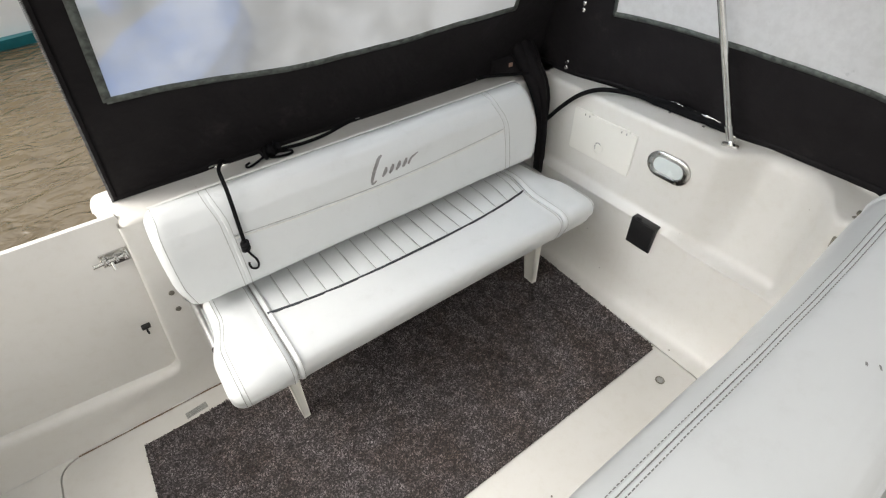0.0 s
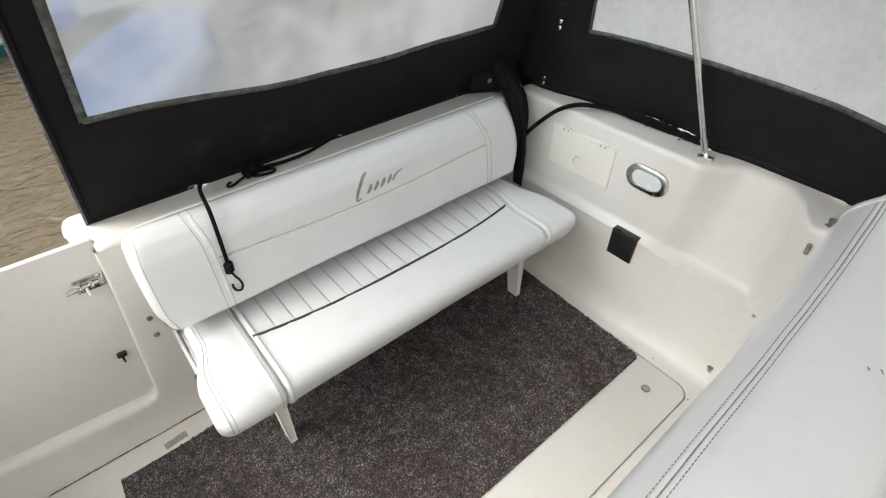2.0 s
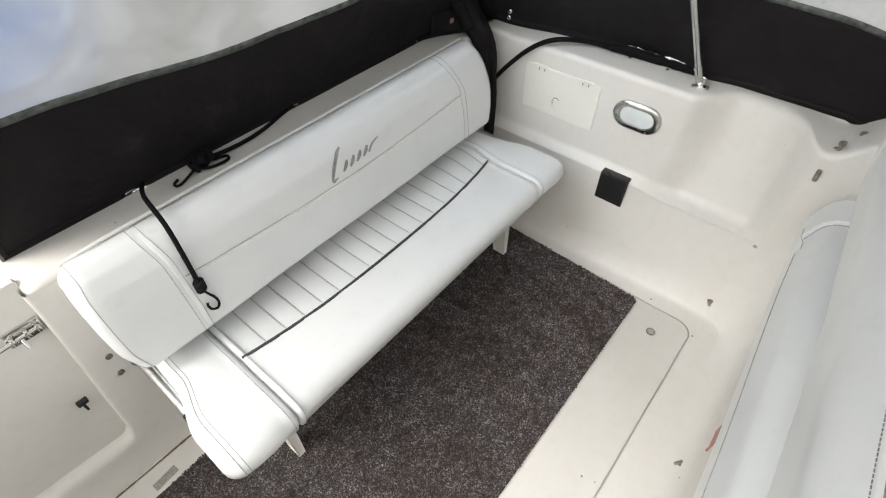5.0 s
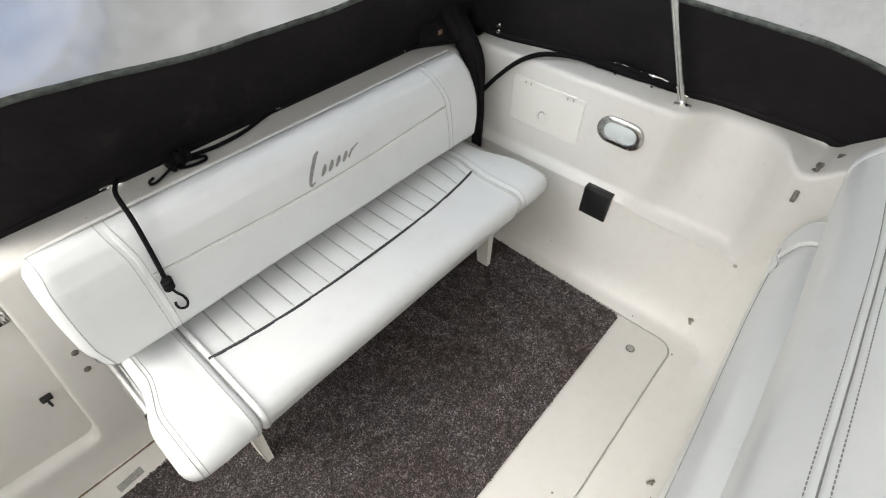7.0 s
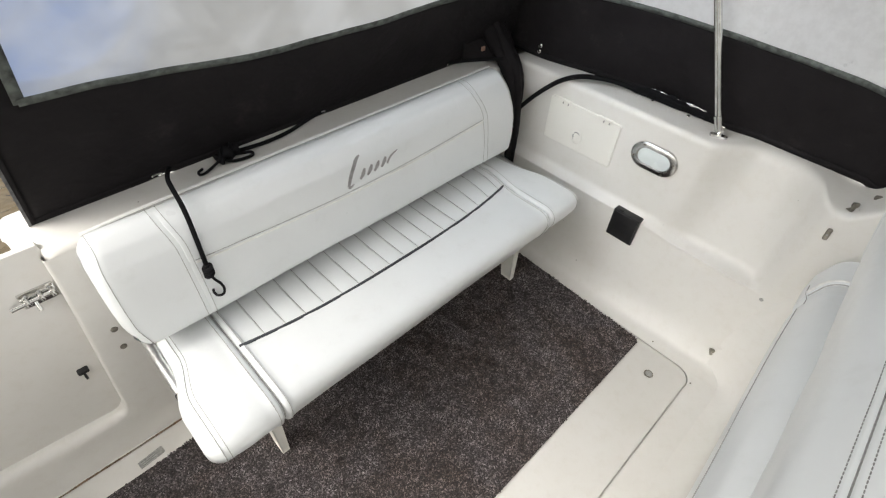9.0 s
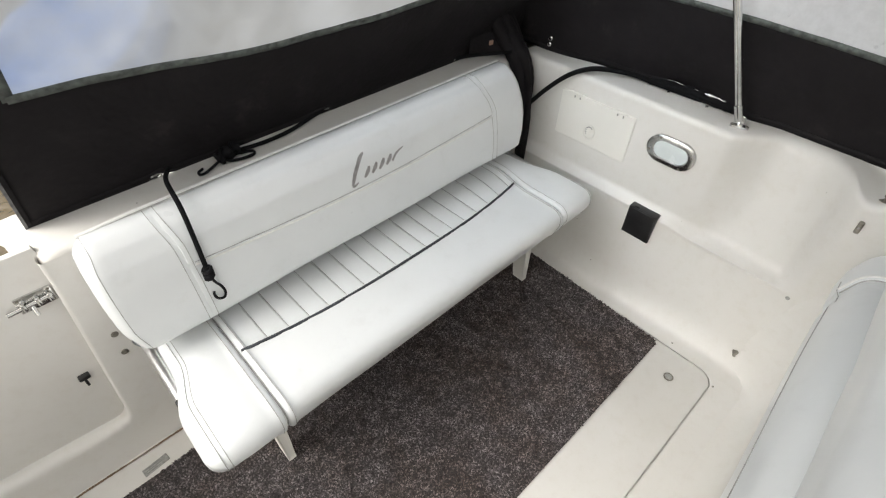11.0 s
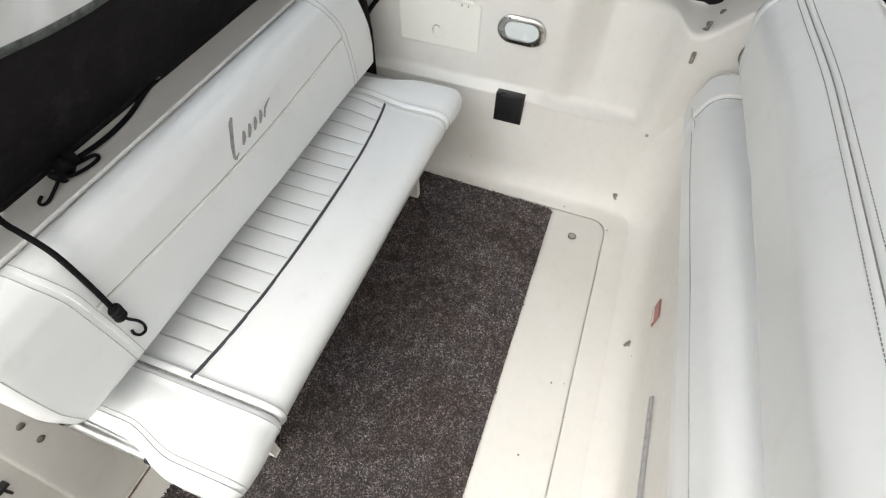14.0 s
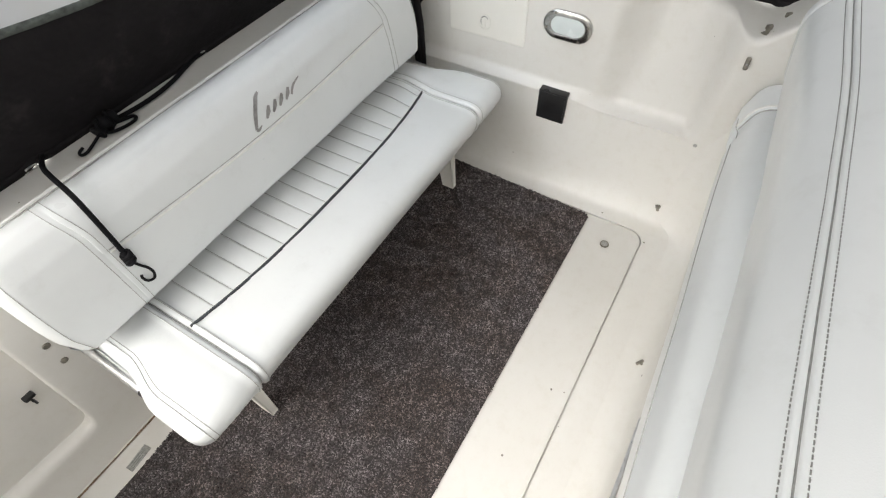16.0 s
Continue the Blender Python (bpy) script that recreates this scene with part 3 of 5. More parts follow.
def seat_shift(x, y, z):
    b = -0.020 + 0.035 * smooth01(0.17, 0.02, y)
    lean = 0.036 * smooth01(0.03, 0.22, y)
    if SR - 0.28 < x <= SR:
        return lean * smooth01(SR - 0.28, SR, x)
    if x < SL:
        return -b * smooth01(SL, XL, x)
    return b * smooth01(SR, XR, x) + lean * smooth01(XR, SR, x) if x > SR else 0.0


SEAT = [(0.285, 0.318, 0.012), (-0.086, 0.318, 0.07), (-0.131, 0.452, 0.085), (0.06, 0.450, 0.05), (0.285, 0.440, 0.012)]
seat = cushion("seat_cushion", SEAT, XL, XR, VINYL, bench, 120, 0.008, [SL, SR] + PLEATS, seat_swell, 0.038, seat_shift)


def on_ring(corners, n, test):
    ring, nor, _ = profile(corners, n)
    keep = [i for i in range(n) if test(*ring[i])]
    cut = next((k for k in range(1, len(keep)) if keep[k] != keep[k - 1] + 1), 0)
    order = keep[cut:] + keep[:cut]
    return [(ring[i], nor[i]) for i in order]


tube("piping", [(x, pipe_y(x), 0.4485 + 0.001 * math.sin(x * 9)) for x in np.linspace(SL + 0.006, SR - 0.002, 60)], 0.0042, PIPING, seat, "charcoal vinyl piping")
for c in PLEATS:
    tube("pleat_seam", [(c + seat_shift(c, y, 0.44), y, 0.4435 - 0.02 * max(0, y - 0.1)) for y in np.linspace(pipe_y(c) + 0.004, 0.26, 8)], 0.0010, SEAM, seat, n=6)
for c, d in ((SL, -0.016), (SL, 0.016), (SR, -0.016), (SR, 0.016), (XL + 0.030, 0), (XL + 0.041, 0), (XR - 0.030, 0)):
    line = [(c + d + seat_shift(c + d, y, z), y + ny * (seat_swell(c + d, y, z) + 0.0002), z + nz * (seat_swell(c + d, y, z) + 0.0002)) for (y, z), (ny, nz) in on_ring(SEAT, 120, lambda y, z: z > 0.335 and y < 0.27)]
    tube("stitch_line", line, 0.0009, SEAM, seat, n=6)
for c in (SL, SR):
    line = [(c + seat_shift(c, y, z), y + ny * -0.0065, z + nz * -0.0065) for (y, z), (ny, nz) in on_ring(SEAT, 120, lambda y, z: z > 0.335 and y < 0.27)]
    tube("crease", line, 0.0024, SEAM, seat, n=6)
BACK = [(0.198, 0.492, 0.016), (0.203, 0.545, 0.03), (0.211, 0.610, 0.04), (0.222, 0.668, 0.05), (0.236, 0.716, 0.04), (0.257, 0.756, 0.035), (0.286, 0.779, 0.035), (0.318, 0.777, 0.03), (0.345, 0.755, 0.010), (0.350, 0.492, 0.02)]


def back_seam(x):
    u = (x - (SL + SR) / 2) / ((SR - SL) / 2)
    return 0.641 + 0.022 * abs(u) ** 1.8


def back_shift(x, y, z):
    """The end panels' seams curve inwards over the top; the ends bow out and draw in at their lower corners."""
    left = -0.016 * smooth01(0.70, 0.80, z) * smooth01(SL + 0.2, SL, x) * smooth01(XL + 0.03, SL, x)
    right = -0.048 * smooth01(0.66, 0.80, z) * smooth01(SR - 0.25, SR, x) * smooth01(XR - 0.03, SR, x)
    bow = 0.005 * math.sin(math.pi * min(1, max(0, (z - 0.50) / 0.26))) - 0.012 * smooth01(0.57, 0.49, z) - 0.006 * smooth01(0.72, 0.77, z)
    return left + right - bow * smooth01(XL + 0.075, XL, x) + (bow - 0.024 * smooth01(0.60, 0.79, z)) * smooth01(XR - 0.14, XR - 0.005, x)


def back_swell(x, y, z):
    w = 0.0
    if y < 0.335:
        for c in (SL, SR):
            d = abs(x - c)
            w += 0.0003 * math.exp(-((d - 0.006) / 0.006) ** 2) - 0.0004 * math.exp(-(d / 0.004) ** 2)
        if SL < x < SR and y < 0.27:
            w -= 0.0025 * math.exp(-((z - back_seam(x)) / 0.004) ** 2)
            w += 0.003 * math.sin(math.pi * min(1, max(0, (z - 0.5) / 0.157))) + 0.005 * math.sin(math.pi * min(1, max(0, (z - 0.655) / 0.13)))
        w += 0.003 * noise.noise(Vector((x * 3.5, y * 6, z * 6)))
    return w


back = cushion("backrest", BACK, XL - 0.012, XR - 0.005, VINYL, bench, 120, 0.010, [SL, SR], back_swell, 0.034, back_shift)
for c in (SL, SR):
    for d in (-0.011, 0.011):
        line = [(c + d + back_shift(c + d, y, z), y + ny * (back_swell(c + d, y, z) + 0.0002), z + nz * (back_swell(c + d, y, z) + 0.0002)) for (y, z), (ny, nz) in on_ring(BACK, 120, lambda y, z: y < 0.325)]
        tube("stitch_line", line, 0.0009, SEAM, back, n=6)
FACE = sorted(((z, y) for (y, z), _ in on_ring(BACK, 600, lambda y, z: y < 0.280 and z > 0.5)))


def face_y(x, z):
    y = float(np.interp(z, [a for a, _ in FACE], [b for _, b in FACE]))
    return y - back_swell(x, y, z)


run = np.linspace(SL + 0.014, SR - 0.014, 40)
tube("seam", [(x, face_y(x, back_seam(x) + 0.0015) - 0.0010, back_seam(x) + 0.0015) for x in run], 0.0011, SEAM, back, n=6)
tube("seam_welt", [(x, face_y(x, back_seam(x) - 0.005) + 0.0002, back_seam(x) - 0.005) for x in run], 0.0030, WHITEPIPE, back, n=6)
for d, r, m in ((0, 0.0062, WHITEPIPE), (0.012, 0.0010, SEAM)):
    tube("back_welt", [(x, 0.348 - d, 0.761 + d * 0.45 - 0.004 * smooth01(-1.1, -1.21, x)) for x in np.linspace(XL + 0.012, XR - 0.03, 24)], r, m, back, n=8)
for xe in (XL + 0.010, XR - 0.027):
    line = [(xe + back_shift(xe, y, z), y + ny * (back_swell(xe, y, z) - 0.0019), z + nz * (back_swell(xe, y, z) - 0.0019)) for (y, z), (ny, nz) in on_ring(BACK, 120, lambda y, z: y < 0.33)]
    tube("end_seam", line, 0.0009, SEAM, back, n=6)

# silver printed mark: slanting strokes on the backrest


def stroke(points, widths):
    """A flat brush stroke that follows the backrest's face; points are (x, z)."""
    p = [Vector((a, 0, b)) for a, b in points]
    p = spline(p, 6)
    v, f, n = [], [], len(p)
    for i, q in enumerate(p):
        d = (p[min(i + 1, n - 1)] - p[max(i - 1, 0)]).normalized()
        s = Vector((-d.z, 0, d.x))
        w = 1.1 * np.interp(i / (n - 1), np.linspace(0, 1, len(widths)), widths)
        for k in (-1, 1):
            c = q + s * w * k
            v.append((c.x, face_y(c.x, c.z) - 0.0012, c.z))
    for i in range(n - 1):
        f.append((2 * i, 2 * i + 1, 2 * i + 3, 2 * i + 2))
    return v, f


MARKS = [([(-0.548, 0.733), (-0.566, 0.722), (-0.590, 0.690), (-0.604, 0.660)], (0.002, 0.005, 0.0055, 0.004)),
         ([(-0.604, 0.660), (-0.598, 0.656), (-0.584, 0.661)], (0.0035, 0.004, 0.0015))]
MARKS += [([(-0.542 + 0.026 * k, 0.694 + 0.0015 * k), (-0.549 + 0.026 * k, 0.681 + 0.002 * k), (-0.562 + 0.026 * k, 0.667 + 0.0022 * k)], (0.003, 0.0062, 0.003)) for k in range(4)]
MARKS += [([(-0.418, 0.703), (-0.446, 0.693), (-0.462, 0.676)], (0.0012, 0.0035, 0.0035))]
mv, mf = [], []
for pts, wid in MARKS:
    v, f = stroke(pts, wid)
    mf += [tuple(i + len(mv) for i in q) for q in f]
    mv += v
solid("printed_mark", mv, mf, SILVER, back, "slanting silver printed brush strokes")

# bench frame: legs and hinge tubes
for lx in (-1.060, -0.004):
    bm = bmesh.new()
    low = [(lx - 0.014, 0.0), (lx + 0.010, 0.0), (lx + 0.010, 0.050), (lx - 0.014, 0.050)]
    top = [(lx - 0.026, 0.005), (lx + 0.016, 0.005), (lx + 0.016, 0.085), (lx - 0.026, 0.085)]
    a = [bm.verts.new((x, y, 0.0125)) for x, y in low]
    b = [bm.verts.new((x, y, 0.335)) for x, y in top]
    bm.faces.new(a), bm.faces.new(b)
    sides = [bm.faces.new((a[i], a[(i + 1) % 4], b[(i + 1) % 4], b[i])) for i in range(4)]
    bmesh.ops.recalc_face_normals(bm, faces=bm.faces[:])
    bmesh.ops.inset_individual(bm, faces=[sides[0], sides[3]], thickness=0.0055, depth=-0.006)
    bmesh.ops.bevel(bm, geom=bm.edges[:], offset=0.0015, segments=2, profile=0.5, affect="EDGES")
    part("leg", bm, PLASTIC, bench, "white folding leg")
for bx in (-1.214, 0.128):
    t_ = tube("frame_tube", [(bx, 0.365, 0.425), (bx, 0.09, 0.412)], 0.0125, ALU, bench, "aluminium frame tube", n=14)
    tube("end_cap", [(bx, 0.098, 0.4125), (bx, 0.072, 0.411)], 0.0138, BLACK, t_, n=14)
part("bracket", box(-1.232, -1.205, 0.330, 0.361, 0.418, 0.462, 0.004), BLACK, bench, "black hinge bracket")


# ---- carpet ----
carpet = thing("carpet", (-0.7, -0.14, 0.001), "dark grey-brown speckled cut-pile carpet mat on the floor", "carpet")


def in_carpet(x, y):
    right = lerp(0.128, 0.150, (y + 0.522) / 0.8)
    left = lerp(-1.555, -1.538, (y + 0.522) / 0.75)
    aft = 0.232 + 0.004 * math.sin(x * 14)
    corner = 0.02
    if y < -0.522 + corner and x > right - corner:
        return (x - right + corner) ** 2 + (y + 0.522 - corner) ** 2 < corner ** 2
    return left < x < right and -0.522 < y < aft


loop = [Vector((-1.553, -0.520, 0)), Vector((0.112, -0.520, 0)), Vector((0.125, -0.503, 0)), Vector((0.147, 0.230, 0)), Vector((-1.538, 0.230, 0))]
slab("backing", loop, 0.0015, 0.007, BACKING, carpet, "dark woven backing", 0)
rng = np.random.default_rng(7)
tv_, tf_ = [], []
pitch = 0.0042
for gx in np.arange(-1.556, 0.152, pitch):
    for gy in np.arange(-0.524, 0.240, pitch):
        j = rng.random(7)
        x, y = gx + (j[0] - 0.5) * pitch, gy + (j[1] - 0.5) * pitch
        if not in_carpet(x * 1.0025 + 0.0012, y * 1.006):
            continue
        a, r, h = j[2] * 6.28, 0.0016 + 0.0012 * j[3], 0.0075 + 0.0045 * j[4]
        ca, sa, long = math.cos(a), math.sin(a), 1.2 + 1.1 * j[5]
        lx, ly = 0.0022 * math.cos(j[6] * 6.28), 0.0022 * math.sin(j[6] * 6.28)
        k = len(tv_)
        for size, dx, dy, z in ((1.0, 0, 0, 0.005), (0.75, lx, ly, h)):
            for px_, py_ in ((-long, -0.6), (long, -0.5), (0.15 * long, 0.8)):
                tv_.append((x + dx + r * size * (px_ * ca - py_ * sa), y + dy + r * size * (px_ * sa + py_ * ca), z - (0.0012 if px_ < 0 and z > 0.006 else 0)))
        tf_ += [(k, k + 1, k + 4, k + 3), (k + 1, k + 2, k + 5, k + 4), (k + 2, k, k + 3, k + 5), (k + 3, k + 4, k + 5)]
me = bpy.data.meshes.new("tufting")
me.from_pydata(tv_, [], tf_)
me.materials.append(TUFT)
me.update()
link(tagged(new("tufting", me), "grey-brown mottled pile", kind="stuff"), carpet)

# ---- lounge: back-to-back seat forward of the carpet ----
lounge = thing("lounge_seat", (-0.5, -1.1, 0.0), "white vinyl back-to-back lounge seat on a cream base", "seat")
rise = [(0.085, 0.0012), (0.06, 0.004), (0.035, 0.014), (0.014, 0.034), (0.003, 0.065), (0.0, 0.10), (0.0, 0.20), (0.0, 0.30), (0.0, 0.38), (0.0, 0.455), (-0.03, 0.46), (-0.12, 0.46)]


def base_spot(i, o, z):
    """The base's skin: along its face, then round a hollow corner that runs out flush with the cockpit side."""
    line = ((-1.02, -1.55), (-1.02, -0.93), (-0.99, -0.905), (-0.6, -0.905), (-0.3, -0.905), (-0.05, -0.905))
    if i < 2:
        return (line[i][0] - o, line[i][1], z)
    if i < len(line):
        return (line[i][0], line[i][1] + o, z)
    k = i - len(line)
    top = 0.62 * z / 0.455 if z < 0.456 else 0.63
    xw = float(np.interp(top, (0.006, 0.075, 0.352, 0.70), (0.195, 0.238, 0.272, 0.268))) - 0.0006
    r = lerp(0.16, 0.03, smooth01(0.15, 0.60, top))
    t = radians(90 * min(k, 10) / 10)
    y0 = -0.905 + o * (1 - smooth01(0, 10, k))
    return (xw - r + r * math.sin(t) + (0.02 if k > 10 else 0), y0 + r - r * math.cos(t) + (0.03 if k > 10 else 0), top)


nr, nb_ = len(rise), 18
bv = [base_spot(i, o, z) for i in range(nb_) for o, z in rise]
bf = [(i * nr + k, i * nr + k + 1, (i + 1) * nr + k + 1, (i + 1) * nr + k) for i in range(nb_ - 1) for k in range(nr - 1)]
base = solid("base", bv, bf, GEL, lounge, "cream gelcoat seat base")
part("base_core", box(-1.00, 0.24, -1.52, -0.95, 0.001, 0.455, 0.01), GEL, lounge)

NB = [(-0.945, 0.700, 0.05), (-0.880, 0.790, 0.07), (-0.862, 0.950, 0.09), (-0.926, 1.034, 0.09), (-1.070, 1.056, 0.09), (-1.140, 0.690, 0.06)]
NX0, NX1 = -1.12, 0.066
NXE = -0.008


def nb_warp(x, y, z):
    """The backrest stands a little askew and its far end is plumper aft and falls away forward."""
    far = smooth01(-0.42, 0.02, x)
    fall = 0.038 * smooth01(-0.84, -1.08, y) + 0.012 * smooth01(-0.96, -0.86, y) * smooth01(0.86, 1.0, z)
    bulge = 0.014 * math.exp(-((z - 0.92) / 0.13) ** 2) * smooth01(-1.0, -0.9, y)
    return (x, y + 0.032 * (x + 0.5) + far * bulge, z - far * fall)


def warp(ob, f):
    for v in ob.data.vertices:
        v.co = f(*v.co)


ring, nor, length = profile(NB, 360)
sk = int(np.argmin(np.hypot(ring[:, 0] + 0.911, ring[:, 1] - 1.009)))
SEAM_AT = tuple(ring[sk])


def nb_swell2(x, y, z):
    d = math.hypot(y - SEAM_AT[0], z - SEAM_AT[1])
    w = 0.006 * noise.noise(Vector((x * 2.5, y * 4, z * 4))) + 0.0015 * noise.noise(Vector((x * 9, y * 9, z * 9)))
    w -= 0.0022 * math.exp(-(d / 0.003) ** 2)
    w += 0.0008 * math.exp(-((d - 0.006) / 0.004) ** 2)
    w -= 0.0006 * math.exp(-((d - 0.0115) / 0.0025) ** 2)
    w -= 0.004 * math.exp(-((x - NXE) / 0.003) ** 2)
    w += 0.004 * smooth01(NXE - 0.02, NXE + 0.02, x)
    w -= 0.010 * math.exp(-((y + 1.035 + 0.05 * (x + 0.4)) / 0.022) ** 2) * smooth01(1.0, 1.04, z) * smooth01(-0.75, -0.2, x)
    return w


nb = cushion("backrest", NB, NX0, NX1, VINYL, lounge, 360, 0.012, [NXE], nb_swell2, 0.058, None, "plump white vinyl backrest")
warp(nb, nb_warp)
gap = length / 360


def along(k, lift):
    y, z = ring[(sk + k) % 360]
    ny, nz = nor[(sk + k) % 360]
    return lambda x: nb_warp(x, y + ny * (nb_swell2(x, y, z) + lift), z + nz * (nb_swell2(x, y, z) + lift))


spot = along(0, 0.0004)
tube("centre_seam", [spot(x) for x in np.linspace(NX0 + 0.08, NXE, 100)], 0.0012, THREAD, nb, n=6)
off = max(1, round(0.0115 / gap))
sv, sf = [], []
for k in (-off, off):
    spot = along(k, 0.0003)
    x = NX0 + 0.08
    while x < NXE - 0.004:
        a, b = Vector(spot(x)), Vector(spot(x + 0.0044))
        v, f = tube_data([a, (a + b) / 2 + (a - Vector((a.x, -0.97, 0.8))).normalized() * 0.0006, b], 0.0008, 5)
        sf += [tuple(i + len(sv) for i in q) for q in f]
        sv += v
        x += 0.0068
tagged(solid("stitching", sv, sf, THREAD, nb, "two rows of grey stitches"), kind="stuff")
xe = NXE
tube("end_seam", [nb_warp(xe, y + ny * (nb_swell2(xe, y, z) + 0.0003), z + nz * (nb_swell2(xe, y, z) + 0.0003)) for (y, z), (ny, nz) in zip(ring, nor)][::2], 0.0013, SEAM, nb, n=6, closed=True)

# aft-facing lower cushion
LOW = [(-0.882, 0.462, 0.02), (-0.857, 0.545, 0.04), (-0.858, 0.604, 0.014), (-0.885, 0.692, 0.07), (-1.05, 0.715, 0.05), (-1.05, 0.462, 0.02)]


def low_warp(x, y, z):
    far = smooth01(-0.1, 0.2, x)
    return (x, y + 0.011 + 0.036 * (x + 0.5), z - (0.045 * (x + 0.5) + 0.002 * far) * smooth01(0.47, 0.56, z))


def low_swell(x, y, z):
    return 0.004 * noise.noise(Vector((x * 3, y * 5, z * 5))) - 0.008 * smooth01(0.016, 0.028, x) * smooth01(0.084, 0.074, x)


lowc = cushion("lower_cushion", LOW, -1.12, 0.228, VINYL, lounge, 100, 0.012, [0.080, 0.022], low_swell, 0.05, None, "white vinyl lower cushion")
warp(lowc, low_warp)
lr = on_ring(LOW, 100, lambda y, z: y > -0.99 and z > 0.606)
tube("front_seam", [low_warp(x, -0.8580 + low_swell(x, -0.860, 0.604) + 0.0004, 0.6045) for x in np.linspace(-1.1, 0.13, 60)], 0.0011, SEAM, lowc, n=6)
tube("cross_seam", [low_warp(0.0765, y - ny * 0.0055, z - nz * 0.0055) for (y, z), (ny, nz) in lr], 0.0018, SEAM, lowc, n=6)
tube("cross_welt", [low_warp(0.0855, y + ny * 0.0005, z + nz * 0.0005) for (y, z), (ny, nz) in lr], 0.0032, WHITEPIPE, lowc, n=8)

# forward-facing pleated seat and its side pad, seen past the backrest
fseat = cushion("forward_seat", [(-1.16, 0.46, 0.03), (-1.155, 0.60, 0.04), (-1.62, 0.62, 0.06), (-1.62, 0.46, 0.03)], -0.95, 0.18, VINYL, lounge, 64, 0.012, [], None, 0.04, None, "white pleated seat cushion")
for k in range(18):
    px_ = -0.868 + 0.0565 * k
    tube("pleat_seam", [(px_, -1.19, 0.603), (px_, -1.54, 0.6165)], 0.0016, SEAM, fseat, n=6)

# grey printed strokes and a scuff on the backrest's forward slope
TOPLINE = sorted((y, z) for y, z in ring if z > 0.93)


def on_top(x, y, lift=0.0012):
    z = float(np.interp(y, [a for a, _ in TOPLINE], [b for _, b in TOPLINE]))
    return nb_warp(x, y - 0.25 * lift, z + lift + nb_swell2(x, y, z))


for nm, pts, wid, mt in (("printed_stroke", ((-0.470, -1.066), (-0.540, -1.064), (-0.620, -1.076)), (0.0005, 0.0016, 0.0008), PALESILVER),
                         ("printed_stroke", ((-0.440, -1.098), (-0.520, -1.096), (-0.610, -1.080)), (0.0008, 0.0026, 0.0008), PALESILVER),
                         ("scuff", ((-0.560, -1.000), (-0.566, -1.002)), (0.0015, 0.0015), THREAD), ("scuff", ((-0.552, -1.012), (-0.559, -1.016)), (0.0015, 0.0012), THREAD)):
    line = spline([Vector((a, b, 0)) for a, b in pts], 8)
    v, f = [], []
    for i, q in enumerate(line):
        w = float(np.interp(i / (len(line) - 1), np.linspace(0, 1, len(wid)), wid))
        v += [on_top(q.x, q.y - w), on_top(q.x, q.y), on_top(q.x, q.y + w)]
    for i in range(len(line) - 1):
        f += [(3 * i, 3 * i + 1, 3 * i + 4, 3 * i + 3), (3 * i + 1, 3 * i + 2, 3 * i + 5, 3 * i + 4)]
    solid(nm, v, f, mt, nb)

# upholstered pad on the cockpit side beside the forward seat
pad = thing("side_pad", (0.245, -1.45, 0.47), "white vinyl side pad with charcoal piping", "pad")
part("pad_body", box(0.205, 0.275, -1.86, -1.09, 0.46, 0.70, 0.025, 4), VINYL, pad)
tube("pad_piping", [(0.214, -1.10, 0.694), (0.211, -1.3, 0.694), (0.211, -1.84, 0.694)], 0.0045, PIPING, pad, "charcoal piping")
tube("pad_seam", [(0.2045, -1.11, 0.61), (0.2045, -1.84, 0.61)], 0.0012, SEAM, pad, n=6)

# piano hinge, label and small fittings on the base
hp = part("piano_hinge", box(-1.00, -0.645, -0.9035, -0.8985, 0.246, 0.264, 0.001), ALU, lounge, "thin metal piano hinge")
for k in range(12):
    hx = -0.98 + k * 0.028
    tube("knuckle", [(hx, -0.899, 0.255), (hx + 0.026, -0.899, 0.255)], 0.0045, ALU, hp, n=8)
lab = part("warning_label", box(-0.380, -0.318, -0.9035, -0.8995, 0.170, 0.232, 0.0), RED, lounge, "faded red warning label")
part("label_stripe", box(-0.374, -0.324, -0.8995, -0.8985, 0.177, 0.190, 0.0), PALE, lab)

# ---- canvas enclosure ----
def back_y(x, z):
    y = 0.485 - 0.36 * (z - 0.735)
    w = 0.012 * noise.noise(Vector((x * 2.4, 0.3, z * 2.0))) + 0.009 * noise.noise(Vector((x * 9 + z * 2.5, 2.2, z * 2)))
    return y + w * smooth01(0.735, 0.85, z)


def back_low(x):
    return 1.048 - 0.040 * smooth01(-1.2, -0.7, x) + 0.006 * math.sin(x * 5.0 + 0.6) * smooth01(-1.2, -1.0, x)


def side_x(y, z):
    x = 0.426 - 0.11 * (z - 0.735) + 0.030 * math.exp(-((y + 0.17) / 0.10) ** 2) * smooth01(0.90, 0.74, z) - 0.05 * smooth01(0.05, 0.34, y) + 0.022 * smooth01(-0.36, -0.50, y) * smooth01(0.95, 0.74, z)
    return x + (0.008 * noise.noise(Vector((y * 2.6, 5.3, z * 2.2))) + 0.005 * noise.noise(Vector((y * 9, 1.3, z * 2)))) * smooth01(0.735, 0.85, z)


def side_low(y):
    return 0.996 + 0.012 * math.exp(-((y + 0.25) / 0.35) ** 2) - 0.055 * smooth01(-0.6, -1.0, y) + 0.02 * smooth01(-0.98, -1.1, y)


TOP = 1.80


aft = thing("aft_canvas", (-0.4, 0.45, 0.74), "black canvas rear curtain with a cloudy vinyl window", "canvas curtain")
WL, WR = -1.208, 0.122


